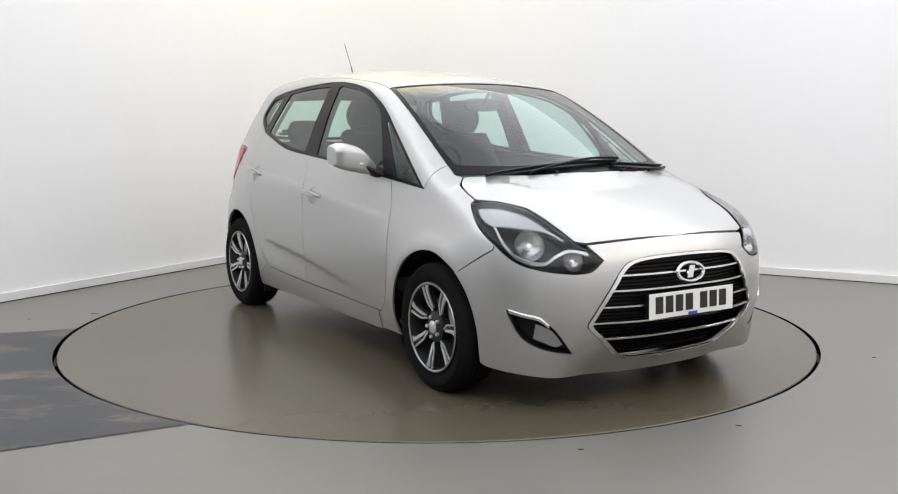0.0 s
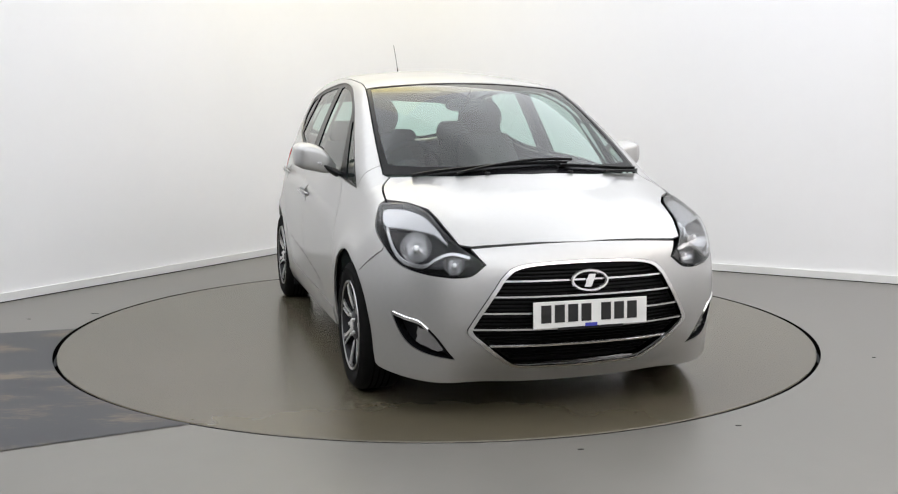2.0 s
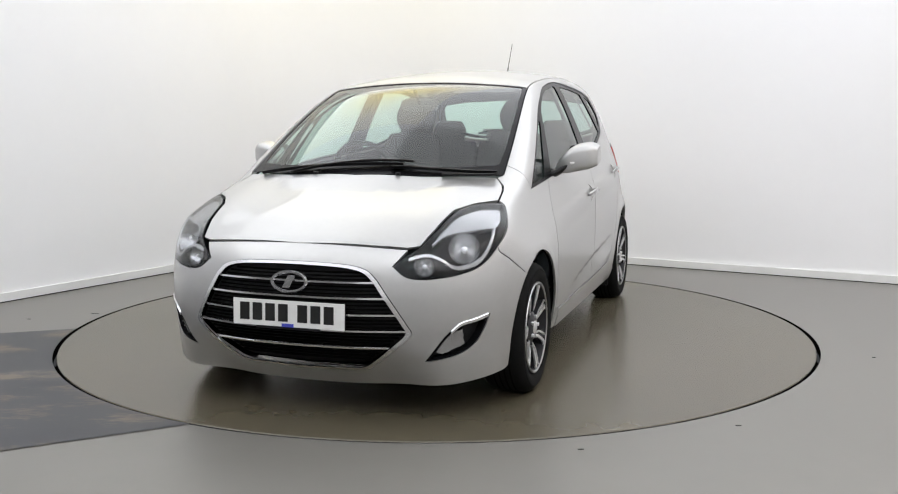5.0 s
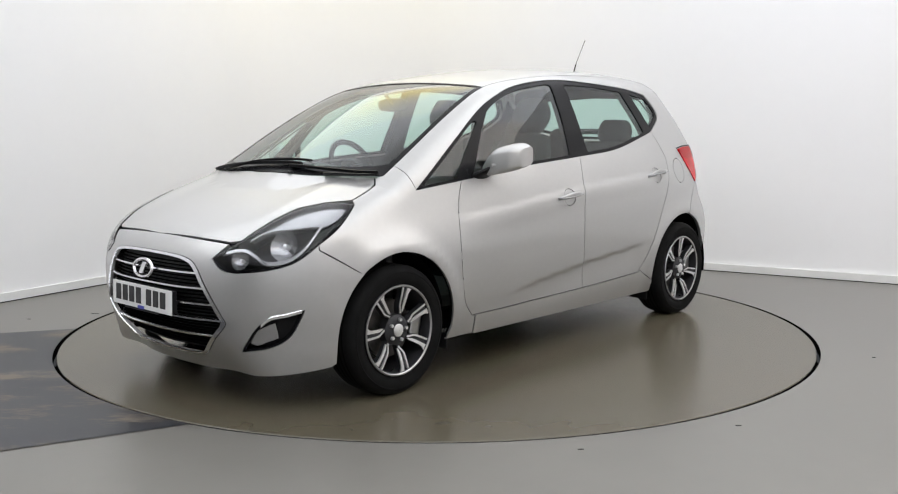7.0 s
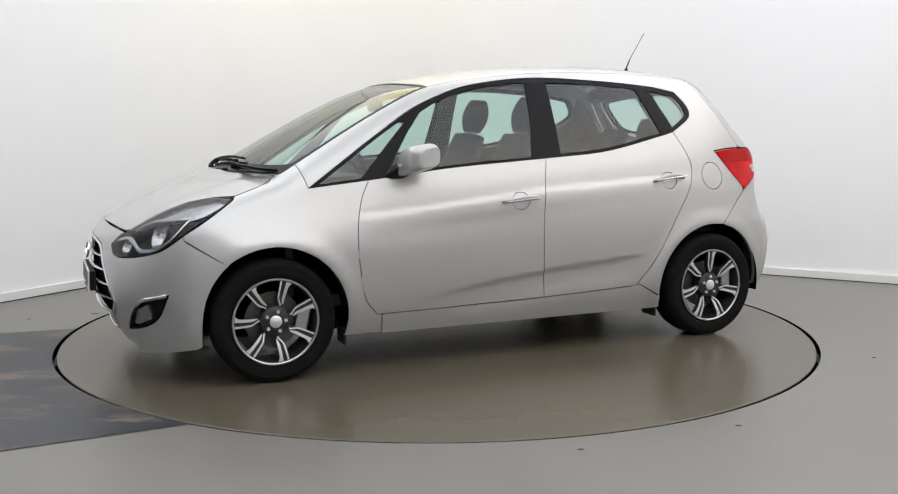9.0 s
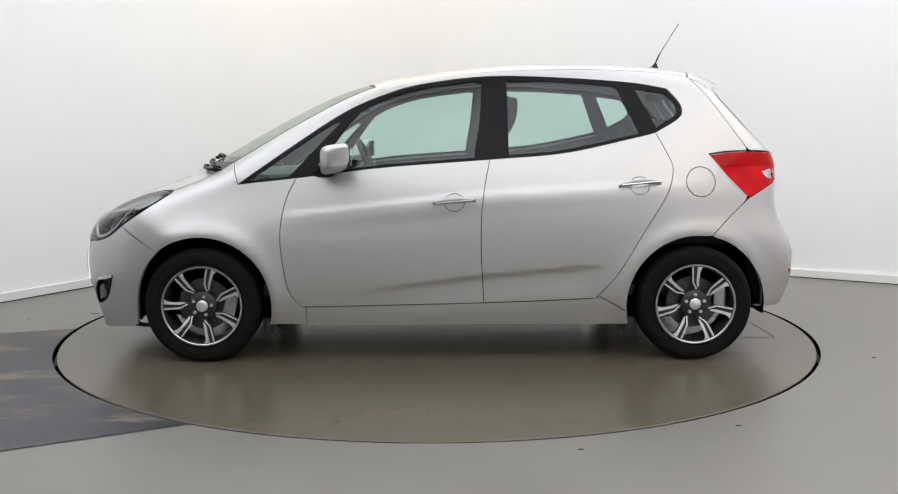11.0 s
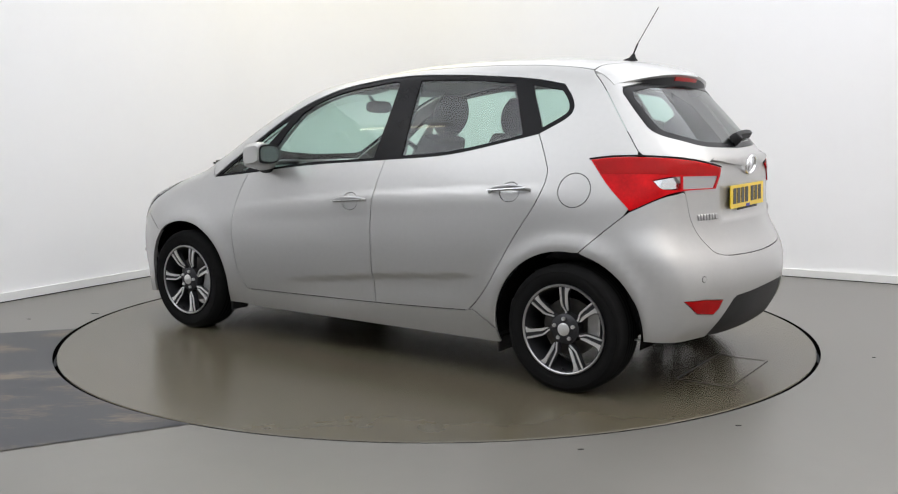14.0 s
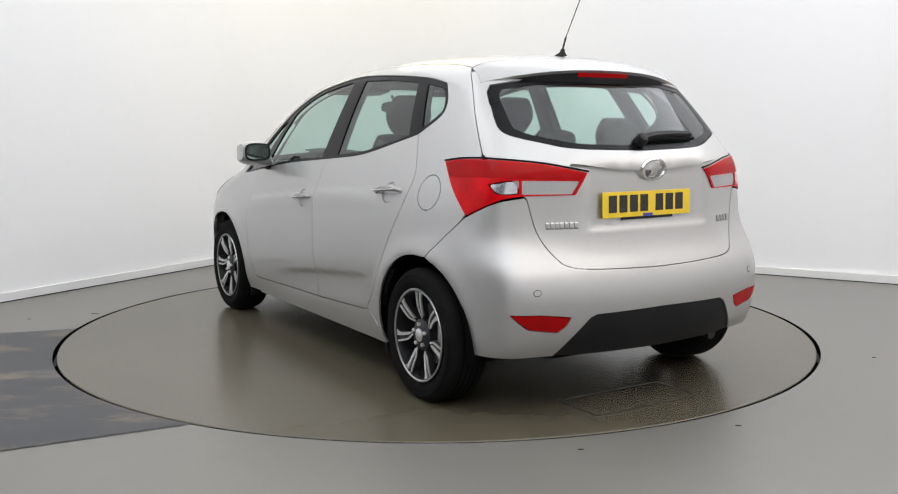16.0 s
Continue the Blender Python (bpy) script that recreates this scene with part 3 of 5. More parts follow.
def build_specks():
    """Chips and grit lying on the floor and along the turntable's rim."""
    spots = [(-2.67, 0.23, 0.014), (0.55, -2.33, 0.012), (1.25, -2.05, 0.016), (-2.30, 0.40, 0.03), (1.85, 1.30, 0.012), (2.35, -0.9, 0.010)]
    for x, y, r in spots:
        bm = bmesh.new()
        n = 9
        top = [bm.verts.new((x + r * random.uniform(0.5, 1.1) * math.cos(2 * math.pi * i / n), y + 0.35 * r * random.uniform(0.5, 1.1) * math.sin(2 * math.pi * i / n), 0.0022)) for i in range(n)]
        low = [bm.verts.new((v.co.x, v.co.y, 0.0)) for v in top]
        bm.faces.new(top)
        for i in range(n):
            bm.faces.new((top[i], top[(i + 1) % n], low[(i + 1) % n], low[i]))
        tagged(part("floor_chip", bm, BLACK), "small dark chip of dirt on the floor", "dirt", group="chips on the floor")

# ---- the car: lines shared by neighbouring panels ----
def arch(wx, a0, a1, r=ARCH_R, n=26):
    return [(wx + r * math.cos(radians(a0 + (a1 - a0) * i / n)), WHEEL_Z + r * math.sin(radians(a0 + (a1 - a0) * i / n))) for i in range(n + 1)]


BELT = curve((1.055, 0.942), (0.73, 0.977), (0.28, 1.03), (-0.274, 1.07), (-0.67, 1.103), (-1.036, 1.179), (-1.158, 1.208), n=10)
BELT_FENDER = [q for q in BELT if q[0] > 0.745] + [(0.745, 0.9755)]
BELT_FRONT = [(0.745, 0.9755)] + [q for q in BELT if -0.274 < q[0] < 0.745] + [(-0.274, 1.07)]
BELT_REAR = [(-0.274, 1.07)] + [q for q in BELT if q[0] < -0.275]
WINDOW_TOP = curve((-1.158, 1.208), (-1.282, 1.279), (-1.311, 1.325), (-1.29, 1.38), (-1.235, 1.443), n=6)[1:] + \
    curve((-1.235, 1.443), (-1.03, 1.476), (-0.65, 1.503), (-0.27, 1.510), (0.09, 1.467), (0.31, 1.402), (0.5, 1.315), (0.754, 1.150), (1.055, 0.942), n=10)[1:]
FENDER_SEAM = curve((0.745, 0.9755), (0.79, 0.885), (0.821, 0.76), (0.826, 0.61), (0.792, 0.391), (0.726, 0.295))
DOOR_SEAM = curve((-0.274, 1.07), (-0.245, 0.93), (-0.228, 0.777), (-0.227, 0.57), (-0.242, 0.313))
REAR_SEAM = curve((-1.158, 1.208), (-1.219, 1.09), (-1.241, 1.01), (-1.204, 0.887), (-1.089, 0.70), (-0.950, 0.468), (-0.850, 0.352), (-0.815, 0.336))
SILL_TOP = curve((0.726, 0.295), (0.2, 0.303), (-0.242, 0.313), (-0.6, 0.326), (-0.815, 0.336))
SILL_FRONT = [q for q in SILL_TOP if q[0] > -0.242] + [(-0.242, 0.313)]
SILL_REAR = [(-0.242, 0.313)] + [q for q in SILL_TOP if q[0] < -0.243]
LAMP_3D = curve((1.418, 0.750, 0.893), (1.515, 0.797, 0.829), (1.66, 0.797, 0.735), (1.757, 0.753, 0.664), (1.85, 0.68, 0.632), (1.92, 0.56, 0.618), n=5)[:-1] + \
    curve((1.92, 0.56, 0.618), (1.952, 0.49, 0.628), (1.957, 0.432, 0.672), n=4)[:-1] + \
    curve((1.957, 0.432, 0.672), (1.868, 0.525, 0.747), (1.76, 0.557, 0.802), (1.60, 0.585, 0.865), (1.485, 0.655, 0.895), (1.418, 0.750, 0.893), n=5)[:-1]
HOOD_SIDE = [(1.405, 0.722)] + curve((1.39, 0.722), (1.30, 0.712), (1.235, 0.690), (1.200, 0.655), n=5)
# edge of windscreen and roof seen from above (x, y)
SCREEN_EDGE = [(1.165, 0.678), (0.95, 0.660), (0.75, 0.638), (0.55, 0.612), (0.335, 0.583)]
ROOF_EDGE = [(0.335, 0.583), (0.1, 0.566), (-0.3, 0.560), (-0.8, 0.556), (-1.2, 0.560), (-1.362, 0.570)]
TAIL_3D = curve((-1.441, 0.765, 1.091), (-1.54, 0.79, 0.973), (-1.652, 0.792, 0.861), n=6)[:-1] + \
    curve((-1.652, 0.792, 0.861), (-1.77, 0.722, 0.924), (-1.83, 0.645, 0.947), (-1.904, 0.405, 0.950), n=5)[:-1] + \
    [(-1.904, 0.405, 0.950)] + curve((-1.914, 0.343, 1.049), (-1.858, 0.538, 1.085), (-1.719, 0.703, 1.105), (-1.56, 0.748, 1.104), (-1.441, 0.765, 1.091), n=5)[:-1]


def heights(line):
    """(x, y) from above to (x, z) at the side."""
    q = np.array(line, float)
    p = cast(*rays("top", q))
    return [(a, c) for a, b, c in p]


def build_car():
    car = empty("car", pose(0, 0, 0))
    tagged(car, "silver five-door compact family hatchback parked on a turntable", "car")
    rail = heights(curve(*SCREEN_EDGE, n=6))
    roof_rail = heights(curve(*ROOF_EDGE, n=6))

    # -- side panels --
    lamp_side = [(x, z) for x, y, z in LAMP_3D]
    fender = arch(WHEEL_F, 197, 52) + [(1.50, 0.607), (1.66, 0.712), (1.66, 0.735), (1.515, 0.829), (1.418, 0.893)] + heights(HOOD_SIDE) + \
        [rail[0], rail[2]] + BELT_FENDER + FENDER_SEAM[1:] + [(0.70, 0.292), (0.70, 0.198), (0.898, 0.198)]
    both("front_fender", "side", fender, PAINT, car)
    cup_f, cup_r = ring(-0.085, 0.848, 0.052, 0.046), ring(-1.06, 0.932, 0.052, 0.046)
    front_door = BELT_FRONT[::-1] + FENDER_SEAM[1:] + SILL_FRONT[1:] + DOOR_SEAM[::-1][1:-1]
    rear_door = BELT_REAR[::-1] + DOOR_SEAM[1:] + SILL_REAR[1:] + REAR_SEAM[::-1][1:-1]
    both("front_door", "side", front_door, PAINT, car, holes=[cup_f], grid=0.02)
    both("rear_door", "side", rear_door, PAINT, car, holes=[cup_r], grid=0.02)
    sill = [(0.70, 0.2955)] + [q for q in SILL_TOP if q[0] < 0.70] + [(-0.86, 0.346), (-1.003, 0.262)] + [q for q in arch(WHEEL_R, -6, -17, n=4)] + [(-0.99, 0.192), (0.70, 0.192)]
    both("sill", "side", sill, PAINT, car, off=0.005, draw_in=0.003)
    gate_seam = curve((-1.378, 1.49), (-1.446, 1.418), (-1.560, 1.262), (-1.655, 1.128), n=5)
    fuel = ring(-1.388, 0.950, 0.078, n=36)
    quarter = REAR_SEAM[::-1] + WINDOW_TOP + rail[2:] + roof_rail[1:] + \
        gate_seam + [(-1.655, 1.095), (-1.60, 1.080), (-1.465, 1.075)] + \
        curve((-1.465, 1.075), (-1.56, 0.973), (-1.652, 0.880), n=5)[1:] + curve((-1.652, 0.861), (-1.55, 0.772), (-1.44, 0.668), n=4)[1:] + arch(WHEEL_R, 100, -6)[1:] + [(-0.862, 0.344)]
    for s in (False, True):
        patch("quarter_panel", "side", quarter, PAINT, car, holes=[] if s else [fuel], flip=s, label="silver quarter panel and roof rail")
    patch("fuel_flap", "side", fuel, PAINT, car)

    # -- hood, roof, windscreen --
    hood = curve((1.957, 0.0), (1.946, 0.15), (1.926, 0.32), (1.893, 0.475), n=6) + [(1.868, 0.522), (1.76, 0.553), (1.60, 0.580), (1.485, 0.648)] + HOOD_SIDE + curve((1.200, 0.655), (1.275, 0.5), (1.345, 0.3), (1.378, 0.0), n=6)[1:]
    patch("hood", "top", mirrored(hood), PAINT, car, draw_in=0.0025)
    screen_top = curve((0.335, 0.583), (0.38, 0.3), (0.398, 0.0), n=6)
    roof = screen_top[::-1] + curve(*ROOF_EDGE, n=5)[1:] + curve((-1.362, 0.570), (-1.41, 0.3), (-1.425, 0.0), n=5)[1:]
    patch("roof", "top", mirrored(roof), PAINT, car, off=-0.001, draw_in=0.0015)
    base = curve((1.165, 0.676), (1.26, 0.5), (1.335, 0.3), (1.37, 0.0), n=6)
    screen = screen_top[::-1] + SCREEN_EDGE[::-1][1:] + base[1:]
    inner = curve((0.41, 0.0), (0.392, 0.3), (0.355, 0.558), n=6) + curve((0.37, 0.563), (0.55, 0.588), (0.75, 0.614), (0.95, 0.634), (1.09, 0.640), n=4) + curve((1.12, 0.62), (1.19, 0.5), (1.262, 0.3), (1.295, 0.0), n=5)
    patch("windscreen", "top", mirrored(screen), GLASS, car, off=-0.006, thick=0, draw_in=0.001, label="large raked windscreen of faintly green glass")
    patch("windscreen_seal", "top", mirrored(screen), GLOSS_BLACK, car, holes=[mirrored(inner)], off=-0.004, thick=0.004, draw_in=0.001, label="black windscreen surround and cowl")

    # -- side windows --
    trim = BELT[::-1][::-1] + WINDOW_TOP
    panes = [
        curve((1.0, 0.960), (0.90, 0.972), (0.785, 0.985), n=3) + curve((0.77, 1.0), (0.62, 1.16), (0.515, 1.268), n=3) + curve((0.54, 1.272), (0.66, 1.195), (0.82, 1.085), (1.0, 0.960), n=4)[:-1],
        curve((0.655, 0.996), (0.28, 1.046), (-0.19, 1.080), n=5) + [(-0.222, 1.28), (-0.238, 1.478)] + curve((-0.20, 1.486), (0.09, 1.446), (0.29, 1.385), (0.415, 1.322), n=4) + [(0.50, 1.22)],
        curve((-0.375, 1.094), (-0.67, 1.122), (-0.98, 1.184), (-1.07, 1.206), n=4) + [(-0.965, 1.452)] + curve((-0.94, 1.461), (-0.65, 1.482), (-0.372, 1.488), n=4),
        curve((-1.165, 1.238), (-1.262, 1.296), (-1.285, 1.328), (-1.268, 1.37), (-1.225, 1.420), n=4) + [(-1.062, 1.446)]]
    for s in (False, True):
        patch("window_surround", "side", trim, GLOSS_BLACK, car, holes=panes, off=-0.005, thick=0.01, draw_in=0.0005, flip=s, label="black window surround and pillars")
        for name, q in zip(("quarter_light", "front_window", "rear_window", "rear_quarter_light"), panes):
            patch(name, "side", q, GLASS, car, off=-0.010, thick=0, draw_in=-0.006, flip=s, label="greenish side window glass")

    # -- front --
    lip = [(x, y, 0.755 - 0.09 * y * y) for x, y in curve((1.957, 0.0), (1.946, 0.15), (1.926, 0.32), (1.893, 0.475), n=6)]
    i_tip = LAMP_3D.index((1.957, 0.432, 0.672))
    i_out = min(range(len(LAMP_3D)), key=lambda i: abs(LAMP_3D[i][0] - 1.66) + (LAMP_3D[i][1] < 0.7))
    under = LAMP_3D[i_out:i_tip + 1][::-1]
    arch_f = [(x, float(side_half(x, z)) - 0.002, z) for x, z in arch(WHEEL_F, 53, -16, n=14)]
    low = curve((1.601, 0.828, 0.192), (1.69, 0.775, 0.178), (1.78, 0.64, 0.160), (1.84, 0.48, 0.147), (1.87, 0.25, 0.140), (1.875, 0.0, 0.138), n=5)
    half = flat("front", lip + under + [(1.66, 0.80, 0.712), (1.50, 0.872, 0.607)] + arch_f + low[1:])
    grille_yz = curve((0.0, 0.677), (0.15, 0.674), (0.262, 0.666), (0.325, 0.648), (0.366, 0.612), n=4)[:-1] + curve((0.366, 0.612), (0.44, 0.50), (0.485, 0.425), (0.497, 0.397), (0.483, 0.374), n=3)[:-1] + \
        curve((0.483, 0.374), (0.39, 0.295), (0.32, 0.241), (0.285, 0.226), (0.25, 0.222), n=3)[:-1] + [(0.25, 0.222), (0.0, 0.216)]

    def front_uv(y, z):
        x = front_x(z) - front_plan(abs(y))
        return 0.9 * math.atan2(y, float(x) - FRONT_C), z
    grille_half = [front_uv(y, z) for y, z in grille_yz]
    grille = mirrored(grille_half)
    cg = np.array([0.0, 0.45])

    def shrink(poly, k, kz=None):
        return [tuple(cg + (np.array(q) - cg) * (k, kz or k)) for q in poly]
    grille = shrink(grille, 1.028, 1.03)
    fog = flat("front", curve((1.735, 0.785, 0.457), (1.84, 0.70, 0.430), (1.885, 0.635, 0.375), (1.884, 0.540, 0.264), n=4) + curve((1.884, 0.540, 0.264), (1.826, 0.665, 0.292), (1.777, 0.74, 0.345), (1.735, 0.785, 0.457), n=4)[1:-1])
    fog_r = [(-u, v) for u, v in fog]
    patch("front_bumper", "front", mirrored(half), PAINT, car, holes=[grille, fog, fog_r], thick=0.02)
    build_grille(car, grille, shrink)
    lamp_uv = flat("lamp", LAMP_3D)
    for s in (1, -1):
        build_headlamp(car, lamp_uv, s)
        build_fog(car, fog, s)

    # -- rear --
    arch_r = [(x, float(side_half(x, z)) - 0.004, z) for x, z in arch(WHEEL_R, 100, 183, n=14)]
    seam_b = [tuple(q) for q in cast(*rays("side", np.array(curve((-1.44, 0.668), (-1.55, 0.772), (-1.652, 0.861), n=4))))]
    gate_low = curve((-1.842, 0.612, 0.935), (-1.862, 0.575, 0.80), (-1.905, 0.52, 0.705), (-1.955, 0.455, 0.655), (-2.0, 0.25, 0.640), (-2.018, 0.0, 0.634), n=6)
    tail_low = curve((-1.652, 0.793, 0.861), (-1.77, 0.722, 0.924), (-1.838, 0.625, 0.946), n=4)
    bot = curve((-1.732, 0.86, 0.284), (-1.81, 0.76, 0.276), (-1.915, 0.525, 0.276), n=4)
    notch = [(-1.994, 0.391, 0.442), (-2.0, 0.36, 0.455), (-2.018, 0.0, 0.460)]
    half = flat("rear", gate_low[::-1] + tail_low[::-1] + seam_b[::-1][1:] + arch_r[1:] + bot + notch)
    refl = flat("rear", [(-1.868, 0.712, 0.470), (-1.92, 0.60, 0.466), (-1.973, 0.478, 0.450), (-1.960, 0.495, 0.412), (-1.945, 0.53, 0.386), (-1.905, 0.645, 0.406)])
    refl_r = [(-u, v) for u, v in refl]
    patch("rear_bumper", "rear", mirrored(half), PAINT, car, holes=[refl, refl_r], thick=0.02)
    for s in (False, True):
        patch("reflector", "rear", refl, DEEP_RED, car, off=0.001, flip=s, label="red rear reflector")
    skirt = flat("rear", [(-2.018, 0.0, 0.462), (-2.0, 0.36, 0.457), (-1.994, 0.391, 0.444), (-1.915, 0.525, 0.276), (-1.93, 0.42, 0.268), (-1.975, 0.0, 0.262)])
    patch("bumper_insert", "rear", mirrored(skirt), BLACK, car, off=-0.006, label="black plastic lower bumper insert")
    side_up = curve((-1.842, 0.612, 0.935), (-1.80, 0.66, 1.02), (-1.672, 0.714, 1.112), n=5)[:-1] + [tuple(q) for q in cast(*rays("side", np.array(gate_seam[::-1])))]
    top = [(-1.45, 0.4, 1.49), (-1.50, 0.0, 1.505)]
    gate = flat("rear", gate_low[::-1] + side_up[1:] + top)
    glass_half = flat("rear", [(-1.57, 0.0, 1.470), (-1.54, 0.4, 1.452), (-1.50, 0.56, 1.425)] + curve((-1.52, 0.595, 1.395), (-1.62, 0.632, 1.29), (-1.70, 0.632, 1.215), (-1.805, 0.50, 1.172), (-1.855, 0.35, 1.147), (-1.882, 0.0, 1.136), n=5))
    rear_glass = mirrored(glass_half)
    patch("tailgate", "rear", mirrored(gate), PAINT, car, holes=[rear_glass], off=-0.001, thick=0.02, draw_in=0.0018, grid=0.02)
    cg2 = np.array([0.0, 1.30])
    inner = [tuple(cg2 + (np.array(q) - cg2) * (0.92, 0.84)) for q in rear_glass]
    patch("rear_screen", "rear", rear_glass, GLASS, car, off=-0.006, thick=0, label="greenish rear window glass")
    patch("rear_screen_border", "rear", rear_glass, GLOSS_BLACK, car, holes=[inner], off=-0.004, thick=0, label="black printed border of the rear window")
    mould = flat("rear", [(-1.92, 0.0, 1.103)] + [(-1.90, 0.28, 1.100), (-1.87, 0.40, 1.090), (-1.87, 0.415, 1.078), (-1.89, 0.30, 1.066), (-1.92, 0.15, 1.053), (-1.93, 0.0, 1.050)])
    patch("gate_moulding", "rear", mirrored(mould), PAINT, car, off=0.017, thick=0.03, edge=0.03)
    for s in (1, -1):
        build_tail(car, s)
    build_spoiler(car)
    build_rear_details(car)

    # -- inner shells that close the gaps --
    core = arch(WHEEL_F, 197, 20) + [(1.62, 0.5), (1.66, 0.70), (1.45, 0.87), (1.0, 0.92)] + [(q[0], q[1] - 0.01) for q in BELT[6:-2]] + [(-1.30, 1.16), (-1.42, 1.07), (-1.6, 0.90), (-1.60, 0.78)] + arch(WHEEL_R, 120, -17) + [(-0.98, 0.21), (0.88, 0.21)]
    both("inner_shell", "side", core, GAP, car, off=-0.024, thick=0, draw_in=0)
    fcore = flat("front", [(2.0, 0.0, 0.70), (1.9, 0.4, 0.70), (1.8, 0.6, 0.66), (1.62, 0.80, 0.66), (1.62, 0.82, 0.20), (1.8, 0.6, 0.175), (1.9, 0.0, 0.165)])
    patch("inner_front", "front", mirrored(fcore), GAP, car, off=-0.075, thick=0, draw_in=0)
    rcore = flat("rear", [(-1.95, 0.0, 1.10), (-1.84, 0.5, 1.09), (-1.66, 0.68, 1.06), (-1.56, 0.80, 0.80), (-1.60, 0.82, 0.60), (-1.71, 0.82, 0.32), (-1.9, 0.5, 0.30), (-1.95, 0.0, 0.285)])
    patch("inner_rear", "rear", mirrored(rcore), GAP, car, off=-0.03, thick=0, draw_in=0)
    build_side_details(car)
    build_under(car)
    build_wheels(car)
    build_cabin(car, panes, trim)
    return car


def surf(kind, u, v, off=0.0):
    """Place and outward direction on the car for one drawing point."""
    p = cast(*rays(kind, np.array([[u, v]], float)))
    n = normal_at(p)
    return Vector(p[0] + n[0] * off), Vector(n[0])


def frame_at(p, n, up=(0, 0, 1)):
    """A pose at p with z along n and y as near to up as can be."""
    z = Vector(n).normalized()
    x = Vector(up).cross(z).normalized()
    y = z.cross(x)
    m = Matrix((x, y, z)).transposed().to_4x4()
    m.translation = p
    return m


def surf_line(kind, pts, offs):
    """Places and outward directions for a whole line at once."""
    p = cast(*rays(kind, np.array(pts, float)))
    n = normal_at(p)
    p = p + n * np.reshape(np.broadcast_to(offs, len(p)), (-1, 1))
    return [(Vector(a), Vector(b)) for a, b in zip(p, n)]


def ribbon(kind, pts, half_w, off, depth, cross=(0, 0, 1)):
    """A raised bar along drawing points on the car."""
    secs = []
    for p, n in surf_line(kind, pts, off):
        c = Vector(cross)
        c = (c - n * c.dot(n)).normalized()
        secs.append([p + c * half_w, p + c * half_w * 0.6 + n * depth, p - c * half_w * 0.6 + n * depth, p - c * half_w, p - c * half_w * 0.8 - n * depth, p + c * half_w * 0.8 - n * depth])
    return loft(secs)


def emblem(parent, m, a, b):
    """An oval ring with one plain slanted bar across it."""
    root = empty("emblem", m, parent)
    bm = bmesh.new()
    n = 40
    rows = []
    for i in range(n):
        t = 2 * math.pi * i / n
        d = Vector((math.cos(t) * b, math.sin(t) * a, 0)).normalized()
        c = Vector((a * math.cos(t), b * math.sin(t), 0))
        w = 0.0075
        rows.append([bm.verts.new(c - d * w), bm.verts.new(c - d * w * 0.5 + Vector((0, 0, 0.008))), bm.verts.new(c + d * w * 0.5 + Vector((0, 0, 0.008))), bm.verts.new(c + d * w), bm.verts.new(c + Vector((0, 0, -0.004)))])
    for i in range(n):
        p, q = rows[i], rows[(i + 1) % n]
        for k in range(5):
            bm.faces.new((p[k], p[(k + 1) % 5], q[(k + 1) % 5], q[k]))
    part("oval_ring", bm, CHROME, root, "chrome oval ring", smooth=True)
    bar = bmesh.new()
    sk = Matrix(((1, 0.45, 0, 0), (0, 1, 0, 0), (0, 0, 1, 0), (0, 0, 0, 1)))
    add_box(bar, a * 0.42, b * 1.30, 0.008, (0, 0, 0.001))
    bar.transform(sk)
    part("slanted_bar", bar, CHROME, root, "plain slanted chrome shape")
    return root


def plate(parent, m, face, name="number_plate", label=""):
    root = empty(name, m, parent)
    part("plate_face", box_bm(0.520, 0.111, 0.006, (0, 0, 0), 0.002), face, root, label)
    x = -0.226
    for i in range(7):
        if i == 4:
            x += 0.030
        part("plate_bar", box_bm(0.045, 0.074, 0.002, (x + 0.0225, 0.004, 0.0038)), INK, root, "plain black bar")
        x += 0.0605
    part("plate_strip", box_bm(0.30, 0.012, 0.004, (0.0, -0.060, 0.0005)), BLACK, root)
    part("plate_badge", box_bm(0.055, 0.014, 0.002, (0.0, -0.0485, 0.004)), BLUE, root)
    return root


